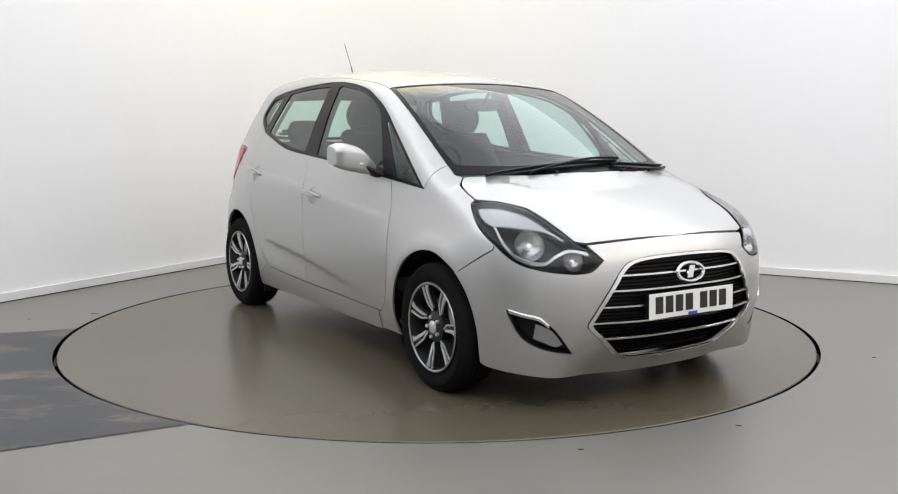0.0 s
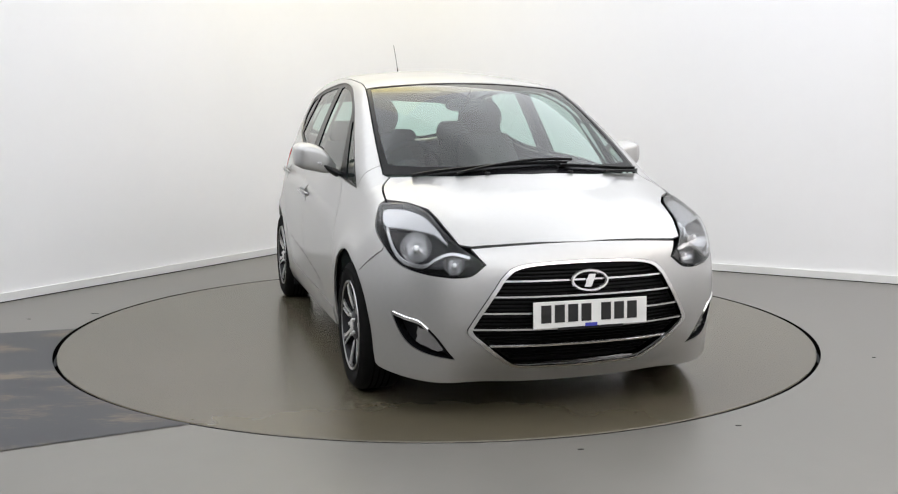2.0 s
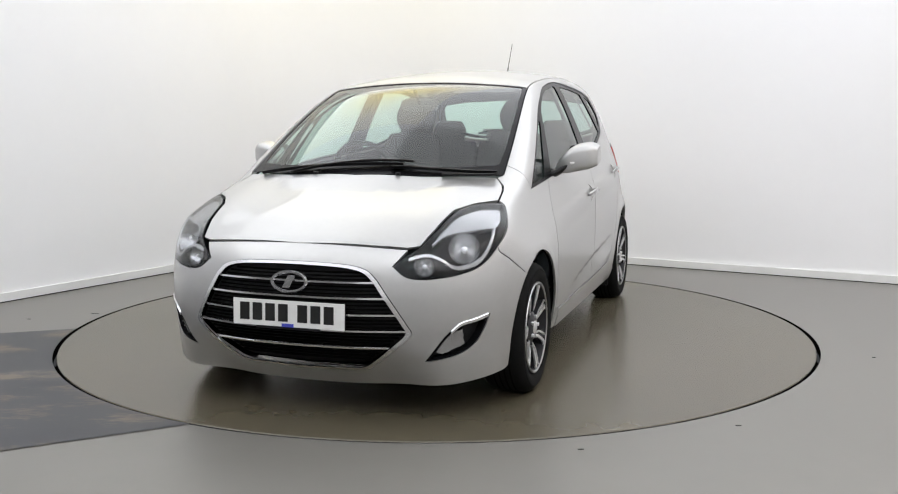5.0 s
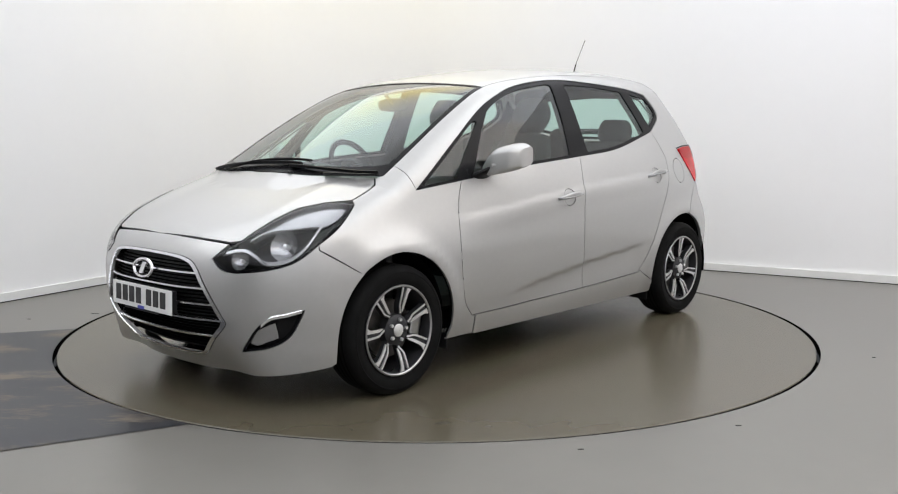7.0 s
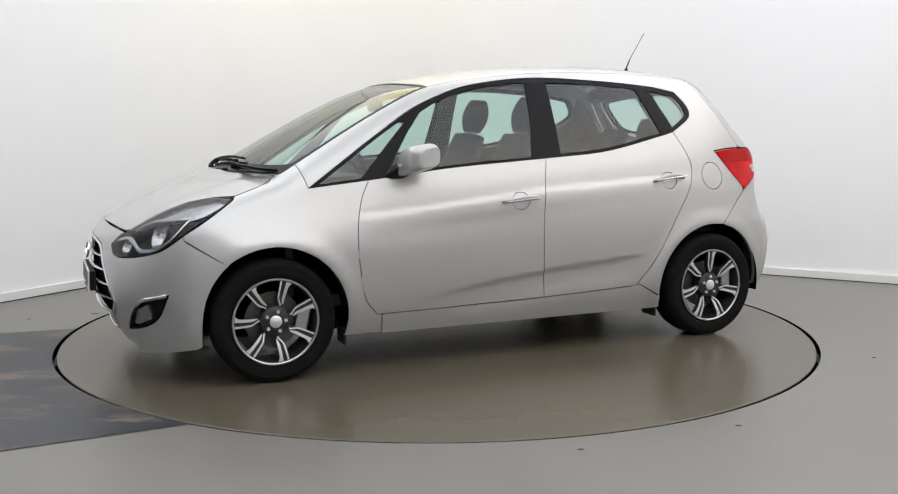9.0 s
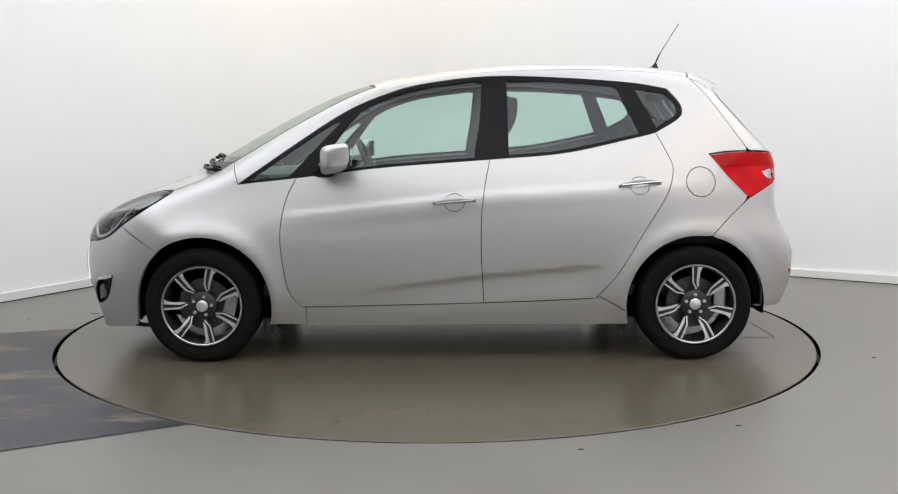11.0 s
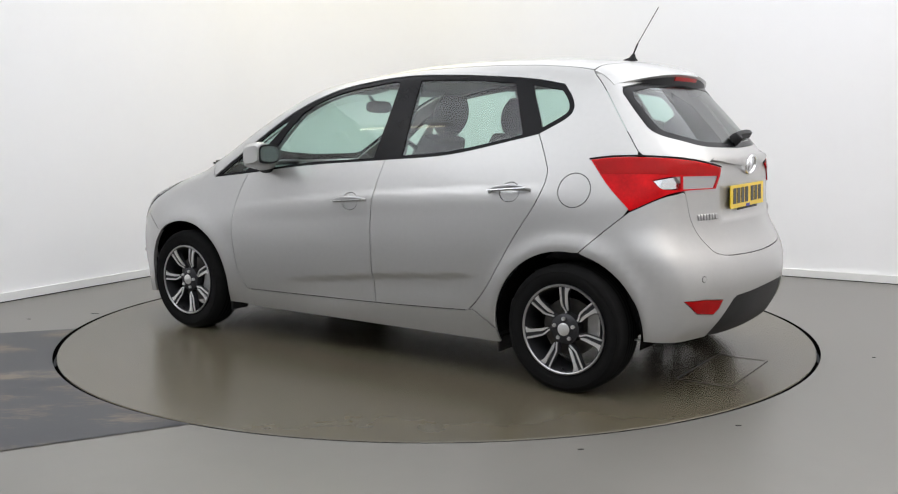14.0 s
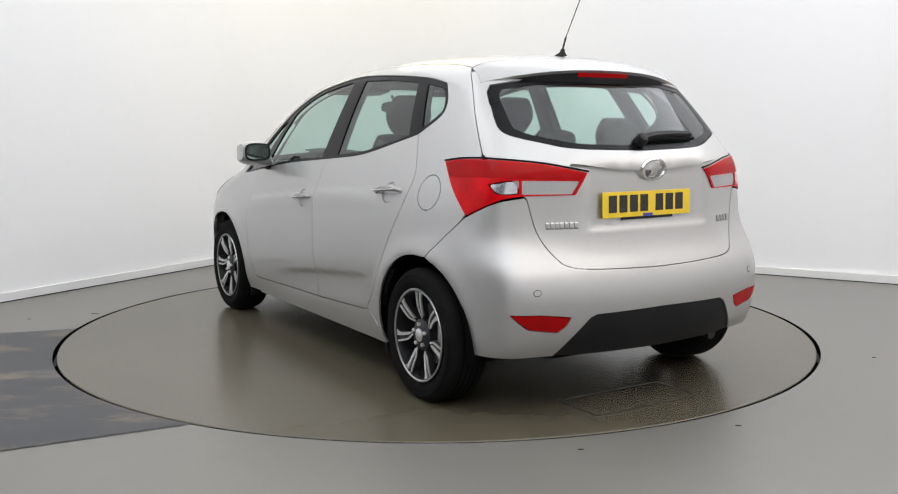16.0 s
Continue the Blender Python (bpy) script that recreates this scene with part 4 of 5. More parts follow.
def build_grille(car, grille, shrink):
    patch("grille_frame", "front", grille, CHROME, car, holes=[shrink(grille, 0.955, 0.945)], off=0.004, thick=0.005, draw_in=0.001, edge=0.012, grid=0.05, label="chrome grille surround")
    patch("grille_back", "front", grille, BLACK, car, off=-0.040, thick=0, label="black grille mesh")
    g = np.array(shrink(grille, 0.965, 0.96))
    for z in (0.606, 0.540, 0.470, 0.400, 0.322):
        q = np.array([[u, z] for u in np.linspace(-0.8, 0.8, 400)])
        ok = q[inside([tuple(r) for r in g], q)]
        lo, hi = ok[0, 0], ok[-1, 0]
        part("grille_bar", ribbon("front", [(lo + (hi - lo) * i / 24, z) for i in range(25)], 0.0065, -0.012, 0.007), CHROME, car, "thin chrome grille bar", smooth=True)
    for z in np.arange(0.242, 0.67, 0.0165):
        q = np.array([[u, z] for u in np.linspace(-0.8, 0.8, 300)])
        ok = q[inside([tuple(r) for r in g], q)]
        if len(ok) > 10:
            lo, hi = ok[0, 0], ok[-1, 0]
            part("grille_slat", ribbon("front", [(lo + (hi - lo) * i / 14, z) for i in range(15)], 0.0035, -0.036, 0.006), GAP, car)
    p, n = surf("front", 0.0, 0.600, 0.004)
    emblem(car, frame_at(p, n), 0.079, 0.041)
    p, n = surf("front", 0.0, 0.4665, 0.012)
    plate(car, frame_at(p, Vector((1, 0, 0.04))), WHITE_PLATE, "front_number_plate", "white front number plate")
    part("plate_holder", box_bm(0.03, 0.50, 0.10, (p.x - 0.02, 0, 0.466), 0.004), BLACK, car)


def build_headlamp(car, uv, s):
    f = s < 0
    c = np.mean(np.array(uv), 0)
    root = empty("headlamp", None, car)
    tagged(root, "swept-back headlamp with dark housing and clear lens")
    patch("lens", "lamp", uv, LENS, root, off=0.003, thick=0.0, draw_in=0.001, flip=f, label="clear lens")
    patch("housing", "lamp", uv, ALLOY, root, off=-0.085, thick=0.0, draw_in=-0.001, flip=f, label="dark lamp housing", grid=0.03)
    patch("bezel", "lamp", uv, GLOSS_BLACK, root, holes=[inset(resample(uv, 0.016), 0.010)], off=0.001, thick=0.075, draw_in=0.001, flip=f, label="black lamp surround", grid=0.05)

    def put(x, y, z, r, depth, name, mats, label=""):
        q = flat("lamp", [(x, y, z)])[0]
        p, n = surf("lamp", *q, -depth)
        p.y *= s
        n = Vector((0.88, 0.28 * s, 0.38)).normalized()
        m = frame_at(p, n) @ Matrix.Rotation(radians(90), 4, "X")
        bowl = lathe([(r, 0.0), (r * 0.96, -0.004), (r * 0.75, -r * 0.42), (r * 0.4, -r * 0.62), (r * 0.02, -r * 0.66)], 28)
        bowl.transform(m)
        part(name, bowl, mats, root, label, smooth=True)
        bulb = lathe([(0.001, -r * 0.05), (r * 0.16, -r * 0.08), (r * 0.2, -r * 0.2), (r * 0.16, -r * 0.6)], 16)
        bulb.transform(m)
        part("bulb_shield", bulb, MACHINED, root, smooth=True)
    put(1.755, 0.675, 0.735, 0.068, 0.030, "main_reflector", LAMP_SILVER, "chrome bowl reflector")
    put(1.893, 0.545, 0.668, 0.046, 0.022, "inner_reflector", LAMP_SILVER, "small chrome reflector")
    # clear indicator up the wing
    ind = flat("lamp", curve((1.450, 0.747, 0.886), (1.53, 0.772, 0.838), (1.60, 0.752, 0.803), (1.68, 0.694, 0.806), (1.77, 0.604, 0.790), (1.84, 0.560, 0.756), n=4) + curve((1.78, 0.566, 0.790), (1.70, 0.580, 0.826), (1.60, 0.602, 0.857), (1.50, 0.672, 0.887), n=4))
    patch("indicator_reflector", "lamp", ind, LAMP_SILVER, root, off=-0.014, thick=0.02, flip=f, label="ribbed clear indicator reflector",
          dish=lambda q: 0.0016 * np.sin(q[:, 0] * 230 + 60 * q[:, 1]), grid=0.006, edge=0.006)
    # bright curved blade under the main lamp
    blade = flat("lamp", curve((1.60, 0.745, 0.795), (1.70, 0.765, 0.725), (1.775, 0.735, 0.672), (1.84, 0.665, 0.655), (1.865, 0.615, 0.690), (1.89, 0.56, 0.715), (1.925, 0.49, 0.700), n=5))
    bm = ribbon("lamp", blade, 0.0115, -0.006, 0.006)
    if f:
        bm.transform(Matrix.Diagonal((1, -1, 1, 1)))
    part("lamp_blade", bm, LAMP_SILVER, root, "silver curved trim blade", smooth=True)
    blade = flat("lamp", curve((1.60, 0.745, 0.797), (1.68, 0.69, 0.800), (1.77, 0.60, 0.785), (1.84, 0.56, 0.748), n=5))
    bm = ribbon("lamp", blade, 0.009, -0.006, 0.006)
    if f:
        bm.transform(Matrix.Diagonal((1, -1, 1, 1)))
    part("lamp_blade", bm, LAMP_SILVER, root, "silver curved trim blade", smooth=True)


def build_fog(car, uv, s):
    f = s < 0
    root = empty("fog_lamp", None, car)
    tagged(root, "slanted fog lamp in a black recess with chrome brow")
    patch("recess", "front", uv, BLACK, root, off=-0.035, thick=0, draw_in=-0.002, flip=f)
    patch("recess_rim", "front", uv, GLOSS_BLACK, root, holes=[inset(resample(uv, 0.012), 0.010)], off=-0.002, thick=0.036, draw_in=0.001, edge=0.01, grid=0.05, flip=f)
    brow = flat("front", curve((1.745, 0.778, 0.452), (1.80, 0.735, 0.436), (1.845, 0.69, 0.424), (1.872, 0.655, 0.392), n=5))
    bm = ribbon("front", brow, 0.0095, 0.000, 0.005)
    lamp = flat("front", [(1.835, 0.705, 0.402), (1.88, 0.635, 0.368), (1.89, 0.575, 0.305), (1.86, 0.61, 0.292), (1.81, 0.70, 0.330)])
    if f:
        bm.transform(Matrix.Diagonal((1, -1, 1, 1)))
    part("brow", bm, CHROME, root, "chrome brow strip", smooth=True)
    patch("reflector", "front", lamp, LAMP_SILVER, root, off=-0.010, thick=0.02, flip=f, edge=0.006, grid=0.006, dish=lambda q: -0.006 + 0.006 * np.sin(q[:, 0] * 210) * np.sin(q[:, 1] * 190), label="faceted clear fog lamp")


def build_tail(car, s):
    f = s < 0
    root = empty("tail_lamp", None, car)
    tagged(root, "wraparound red tail lamp with clear inner windows")
    uv = flat("rear", TAIL_3D)
    w1 = flat("rear", curve((-1.735, 0.728, 0.999), (-1.79, 0.69, 1.012), (-1.824, 0.646, 1.013), n=4) + [(-1.824, 0.646, 0.966)] + curve((-1.80, 0.675, 0.962), (-1.765, 0.715, 0.968), (-1.735, 0.728, 0.999), n=4)[:-1])
    w2 = flat("rear", [(-1.834, 0.628, 1.013), (-1.905, 0.392, 1.008), (-1.902, 0.425, 0.962), (-1.834, 0.628, 0.964)])
    patch("red_lens", "rear", uv, RED, root, holes=[w1, w2], off=0.005, thick=0.016, draw_in=0.004, flip=f, label="red ribbed lens", grid=0.012, edge=0.010,
          dish=lambda q: 0.0006 * np.sin(q[:, 1] * 420))
    for w in (w1, w2):
        patch("clear_window", "rear", w, LENS, root, off=0.005, thick=0, draw_in=0, flip=f, label="clear lamp window")
        patch("window_reflector", "rear", w, CHROME, root, off=-0.010, thick=0, draw_in=0, flip=f, grid=0.01, edge=0.01, dish=lambda q: 0.005 * np.sin(q[:, 0] * 110), label="bright reflector")
    band = flat("rear", [(-1.50, 0.765, 1.025), (-1.735, 0.728, 1.028), (-1.824, 0.646, 1.024), (-1.905, 0.385, 1.018), (-1.911, 0.355, 1.046)] + curve((-1.858, 0.538, 1.079), (-1.719, 0.703, 1.098), (-1.56, 0.748, 1.097), (-1.462, 0.765, 1.083), n=4))
    patch("upper_band", "rear", band, DEEP_RED, root, off=0.0066, thick=0.004, draw_in=0.001, flip=f, grid=0.02, label="darker red upper band")
    p0 = curve((-1.4405, 0.765, 1.0935), (-1.56, 0.748, 1.107), (-1.719, 0.703, 1.108), (-1.858, 0.538, 1.088), (-1.916, 0.343, 1.052), n=5)
    bm = ribbon("rear", flat("rear", p0), 0.004, 0.003, 0.003)
    if f:
        bm.transform(Matrix.Diagonal((1, -1, 1, 1)))
    part("lamp_edge", bm, GLOSS_BLACK, root, "dark upper edge", smooth=True)


def build_spoiler(car):
    root = empty("spoiler", None, car)
    tagged(root, "roof spoiler with black underside and red high brake lamp")
    top, lip = [], []
    ys = np.linspace(-0.60, 0.60, 41)
    pf = cast(*rays("top", np.array([[-1.366 - 0.062 * (1 - (y / 0.6) ** 2), y * 0.955] for y in ys])))
    secs, dark = [], []
    for y, q in zip(ys, pf):
        k = abs(y) / 0.6
        xt, zt = -1.612 + 0.135 * k ** 2.6, 1.498 - 0.062 * k ** 2.4
        a = Vector((q[0], q[1], q[2] - 0.001))
        t = Vector((xt, y, zt))
        m1, m2 = a.lerp(t, 0.4) + Vector((0, 0, 0.010)), a.lerp(t, 0.8) + Vector((0, 0, 0.009))
        h = 0.054 - 0.026 * k ** 3
        secs.append([a, m1, m2, t, t + Vector((0.012, 0, -0.012)), a + Vector((-0.01, 0, -0.03))])
        dark.append([t + Vector((0.010, 0, -0.0125)), t + Vector((0.020, 0, -h)), t + Vector((0.075, 0, -h - 0.004)), a + Vector((-0.02, 0, -0.06)), a + Vector((-0.011, 0, -0.031))])
    part("spoiler_top", loft(secs), PAINT, root, smooth=True)
    part("spoiler_underside", loft(dark), BLACK, root, "black spoiler underside", smooth=True)
    secs = []
    for i in range(13):
        y = -0.15 + 0.3 * i / 12
        xt = -1.612 + 0.135 * (abs(y) / 0.6) ** 2.6
        zt = 1.497
        secs.append([Vector((xt + 0.004, y, zt - 0.013)), Vector((xt + 0.010, y, zt - 0.031)), Vector((xt + 0.03, y, zt - 0.031)), Vector((xt + 0.03, y, zt - 0.013))])
    part("high_brake_lamp", loft(secs), DEEP_RED, root, "long red high-level brake lamp")


def build_rear_details(car):
    p, n = surf("rear", 0.0, 1.056, 0.016)
    emblem(car, frame_at(p, n), 0.068, 0.044)
    p, n = surf("rear", 0.9 * math.atan2(0.028, 0.83), 0.905, 0.006)
    plate(car, frame_at(p, Vector((-1, 0, 0.03))), YELLOW_PLATE, "rear_number_plate", "yellow rear number plate")
    part("plate_holder", box_bm(0.02, 0.46, 0.09, (p.x + 0.009, p.y, 0.905), 0.003), BLACK, car)
    for y0, y1, z, h, k in ((0.555, 0.385, 0.826, 0.030, 7), (-0.445, -0.590, 0.812, 0.034, 4)):
        for i in range(k):
            ya = y0 + (y1 - y0) * i / k
            yb = y0 + (y1 - y0) * (i + 0.72) / k
            q = flat("rear", [(-1.9, ya, z), (-1.9, yb, z)])
            part("badge_bar", ribbon("rear", [q[0], q[1]], h / 2, 0.001, 0.003), RIM_EDGE, car, "plain chrome badge bar")
    for y in (-0.62, 0.62):
        u = flat("rear", [(-1.93, y, 0.56)])[0][0]
        patch("parking_sensor", "rear", ring(u, 0.56, 0.012, n=18), PAINT, car, off=0.0025, thick=0.004, draw_in=0, edge=0.006, label="small round parking sensor")
        patch("sensor_gap", "rear", ring(u, 0.56, 0.0145, n=18), GAP, car, off=0.0008, thick=0, draw_in=0, edge=0.006)
    # wiper
    root = empty("rear_wiper", None, car)
    tagged(root, "black rear wiper resting low on the glass")
    p, n = surf("rear", 0.005, 1.168, 0.0)
    cap = lathe([(0.001, 0.045), (0.020, 0.042), (0.027, 0.03), (0.03, 0.0)], 18)
    cap.transform(frame_at(p, n) @ Matrix.Rotation(radians(90), 4, "X"))
    part("pivot_cap", cap, BLACK, root, smooth=True)
    pts = flat("rear", [(-1.88, 0.02, 1.17), (-1.87, -0.08, 1.186), (-1.86, -0.2, 1.192), (-1.84, -0.34, 1.190)])
    part("wiper_arm", ribbon("rear", pts, 0.016, 0.024, 0.012), BLACK, root, smooth=True)
    pts = flat("rear", [(-1.88, -0.02, 1.178), (-1.86, -0.18, 1.186), (-1.84, -0.38, 1.183)])
    part("wiper_blade", ribbon("rear", pts, 0.009, 0.008, 0.008), BLACK, root)
    # aerial
    root = empty("aerial", None, car)
    tagged(root, "thin black roof aerial on a small base")
    p, n = surf("top", -1.288, 0.012, -0.002)
    secs = [oval((p.x - 0.01 + dx, p.y, p.z + dz), (1, 0, 0), (0, 1, 0), a, b, 14, 2.2) for dx, dz, a, b in ((0, 0, 0.042, 0.02), (0, 0.008, 0.038, 0.018), (-0.012, 0.018, 0.018, 0.011), (-0.018, 0.035, 0.008, 0.008))]
    part("base", loft(secs), BLACK, root, smooth=True)
    part("rod", tube([(p.x - 0.02, p.y, p.z + 0.02), (p.x - 0.05, p.y, p.z + 0.09)], 0.0045), BLACK, root)
    part("whip", tube([(p.x - 0.05, p.y, p.z + 0.09), (p.x - 0.16, p.y, p.z + 0.268)], 0.0022), BLACK, root)


def build_side_details(car):
    for s in (1, -1):
        f = s < 0
        for (cx, cz, name) in ((-0.085, 0.848, "front_door_handle"), (-1.06, 0.932, "rear_door_handle")):
            root = empty(name, None, car)
            tagged(root, "silver bar door handle over a scooped cup")
            cup = ring(cx, cz, 0.051, 0.045)
            patch("handle_cup", "side", cup, PAINT, root, off=-0.002, thick=0, draw_in=0, grid=0.012, edge=0.01, flip=f,
                  dish=lambda q: -0.021 * np.clip(1 - ((q[:, 0] - cx) / 0.051) ** 2 - ((q[:, 1] - cz) / 0.045) ** 2, 0, 1))
            secs = []
            ts = [i / 14 for i in range(15)]
            line = surf_line("side", [(cx + 0.112 - 0.224 * t, cz + 0.004 + 0.016 * (t - 0.5) + 0.005 * math.sin(math.pi * t)) for t in ts],
                             [0.030 * max(0, math.sin(math.pi * t)) ** 0.5 + 0.002 for t in ts])
            for t, (p, n) in zip(ts, line):
                w = 0.0045 + 0.011 * math.sin(math.pi * (0.06 + 0.88 * t)) ** 0.7
                secs.append([Vector((q.x, q.y * s, q.z)) for q in oval(p, (0, 0, 1), n, w, 0.008, 12, 2.4)])
            part("handle_bar", loft(secs), RIM_EDGE, root, "satin silver handle bar", smooth=True, sharp=60)
            line = ribbon("side", [(cx + 0.10 - 0.2 * i / 10, cz + 0.002 + 0.016 * (i / 10 - 0.5)) for i in range(11)], 0.0022, 0.030, 0.011)
            if f:
                line.transform(Matrix.Diagonal((1, -1, 1, 1)))
            part("handle_strip", line, CHROME, root, "thin chrome strip", smooth=True)
        build_mirror(car, s)
    for s in (1, -1):
        root = empty("windscreen_wiper", None, car)
        tagged(root, "black windscreen wiper parked along the cowl")
        if s < 0:
            arm = [(1.325, -0.36, 0.012), (1.315, -0.15, 0.020), (1.285, 0.08, 0.020), (1.255, 0.26, 0.014)]
            blade = [(1.255, -0.56, 0.012), (1.30, -0.30, 0.013), (1.31, -0.02, 0.013), (1.285, 0.22, 0.012)]
        else:
            arm = [(1.305, 0.42, 0.012), (1.275, 0.52, 0.020), (1.225, 0.62, 0.020), (1.19, 0.655, 0.014)]
            blade = [(1.315, 0.17, 0.012), (1.285, 0.36, 0.013), (1.235, 0.53, 0.013), (1.175, 0.65, 0.012)]
        for nm, line, w, d in (("wiper_arm", arm, 0.012, 0.008), ("wiper_blade", blade, 0.010, 0.010)):
            secs = []
            q = curve(*line, n=5)
            for p, n in surf_line("top", [a[:2] for a in q], [a[2] for a in q]):
                secs.append(oval(p, Vector((1, 0, 0)), n, w, d, 8, 2.5))
            part(nm, loft(secs), BLACK, root, smooth=True)
    for y in (-0.215, 0.215):
        p, n = surf("top", 1.352, y, 0.0)
        part("washer_nozzle", box_bm(0.028, 0.022, 0.014, p + n * 0.004, 0.004), BLACK, car)


def build_mirror(car, s):
    root = empty("door_mirror", None, car)
    tagged(root, "silver door mirror with indicator strip and black foot")
    f = Matrix.Diagonal((1, s, 1, 1))
    depth = spline((0.0, 0.034), (0.15, 0.052), (0.35, 0.066), (0.65, 0.073), (0.88, 0.069), (1.0, 0.054))
    upper = spline((0.0, 1.046), (0.15, 1.088), (0.35, 1.131), (0.65, 1.152), (0.88, 1.150), (1.0, 1.136))
    lower = spline((0.0, 1.006), (0.15, 0.999), (0.35, 1.003), (0.65, 1.017), (0.88, 1.030), (1.0, 1.044))
    secs = []
    for t in (0, 0.03, 0.06, 0.12, 0.2, 0.3, 0.42, 0.54, 0.66, 0.78, 0.86, 0.91, 0.95, 0.98, 1.0):
        d, a, b = float(depth(t)), float(upper(t)), float(lower(t))
        secs.append(oval((0.447 + d + 0.075 * (1 - t) ** 2, 0.806 + 0.214 * t, (a + b) / 2), (1, 0, -0.16), (0, 0, 1), d, (a - b) / 2, 32, 4.4))
    bm = loft(secs)
    bm.transform(f)
    part("mirror_housing", bm, PAINT, root, smooth=True, sharp=50)
    face = bmesh.new()
    loop = [Vector((0.4445, 0.928 + 0.070 * math.copysign(abs(math.cos(a)) ** 0.6, math.cos(a)), 1.092 + 0.043 * math.copysign(abs(math.sin(a)) ** 0.6, math.sin(a)))) for a in np.linspace(0, 2 * math.pi, 33)[:-1]]
    back = [q + Vector((0.012, 0, 0)) for q in loop]
    loft([back, loop], face)
    face.transform(f)
    part("mirror_glass", face, MIRROR, root, "mirror glass")
    edge = loft([[Vector((x, 0.928 + 0.080 * math.copysign(abs(math.cos(a)) ** 0.6, math.cos(a)), 1.092 + 0.053 * math.copysign(abs(math.sin(a)) ** 0.6, math.sin(a)))) for a in np.linspace(0, 2 * math.pi, 33)[:-1]] for x in (0.475, 0.4462)])
    edge.transform(f)
    part("mirror_frame", edge, BLACK, root, "black mirror frame")
    strip = loft([oval((0.612 - 0.105 * u * u - 0.035 * u, 0.880 + 0.130 * u, 1.048 + 0.018 * u), (0.6, 0.3, 0), (0, 0, 1), 0.012, 0.0075, 10, 2.4) for u in np.linspace(0.05, 0.92, 9)])
    strip.transform(f)
    part("indicator_strip", strip, MACHINED, root, "clear indicator strip", smooth=True)
    foot = loft([oval(c, (1, 0, 0), (0, 0.3, 1), a, b, 12, 2.4) for c, a, b in (((0.60, 0.790, 0.990), 0.060, 0.026), ((0.595, 0.825, 1.004), 0.055, 0.024), ((0.56, 0.875, 1.035), 0.05, 0.020))])
    foot.transform(f)
    part("mirror_foot", foot, BLACK, root, "black mirror foot", smooth=True)


def build_under(car):
    part("underbody", box_bm(2.95, 1.30, 0.16, (-0.05, 0, 0.27), 0.02), GAP, car, "dark underbody")
    for x, w in ((1.55, 0.40), (-1.66, 0.42)):
        part("underbody_end", box_bm(w, 1.05, 0.12, (x, 0, 0.30 if x < 0 else 0.245), 0.03), GAP, car)
    part("engine_tray", box_bm(0.8, 1.0, 0.30, (1.45, 0, 0.42), 0.03), GAP, car)
    for wx, name in ((WHEEL_F, "front"), (WHEEL_R, "rear")):
        for s in (1, -1):
            bm = bmesh.new()
            rows = []
            for y in (0.795 if wx > 0 else 0.838, 0.62, 0.48):
                rows.append([bm.verts.new((wx + 0.374 * math.cos(radians(a)), y * s, WHEEL_Z + 0.374 * math.sin(radians(a)))) for a in range(-14, 196, 7)])
            for a, b in zip(rows, rows[1:]):
                for i in range(len(a) - 1):
                    bm.faces.new((a[i], a[i + 1], b[i + 1], b[i]))
            bm.faces.new(rows[-1])
            part("wheel_liner", bm, GAP, car, smooth=True)
    for s in (1, -1):
        part("mud_deflector", box_bm(0.012, 0.13, 0.10, (-0.995, s * 0.77, 0.19), 0.004), BLACK, car)
        part("mud_deflector", box_bm(0.012, 0.13, 0.08, (0.890, s * 0.77, 0.185), 0.004), BLACK, car)
    lipb = loft([oval(p, (1, 0, 0), (0, 0, 1), 0.03, 0.012, 8) for p in curve((1.58, -0.74, 0.178), (1.70, -0.58, 0.156), (1.78, -0.3, 0.140), (1.80, 0, 0.136), (1.78, 0.3, 0.140), (1.70, 0.58, 0.156), (1.58, 0.74, 0.178), n=5)])
    part("front_lip", lipb, BLACK, car, "black lip under the front bumper", smooth=True)
    part("exhaust_pipe", tube([(-1.45, -0.45, 0.27), (-1.80, -0.45, 0.27), (-1.90, -0.45, 0.25)], 0.024, 14), DISC, car)


def build_wheels(car):
    first = None
    for wx, s, spin in ((WHEEL_F, 1, -14), (WHEEL_R, 1, 0), (WHEEL_F, -1, 20), (WHEEL_R, -1, 8)):
        m = pose(wx, 0.772 * s, WHEEL_Z, 0, 0, 0 if s > 0 else 180) @ Matrix.Rotation(radians(spin), 4, "Y")
        if first is None:
            first = build_wheel(car)
            first.matrix_basis = m
        else:
            copy_thing(first, m)


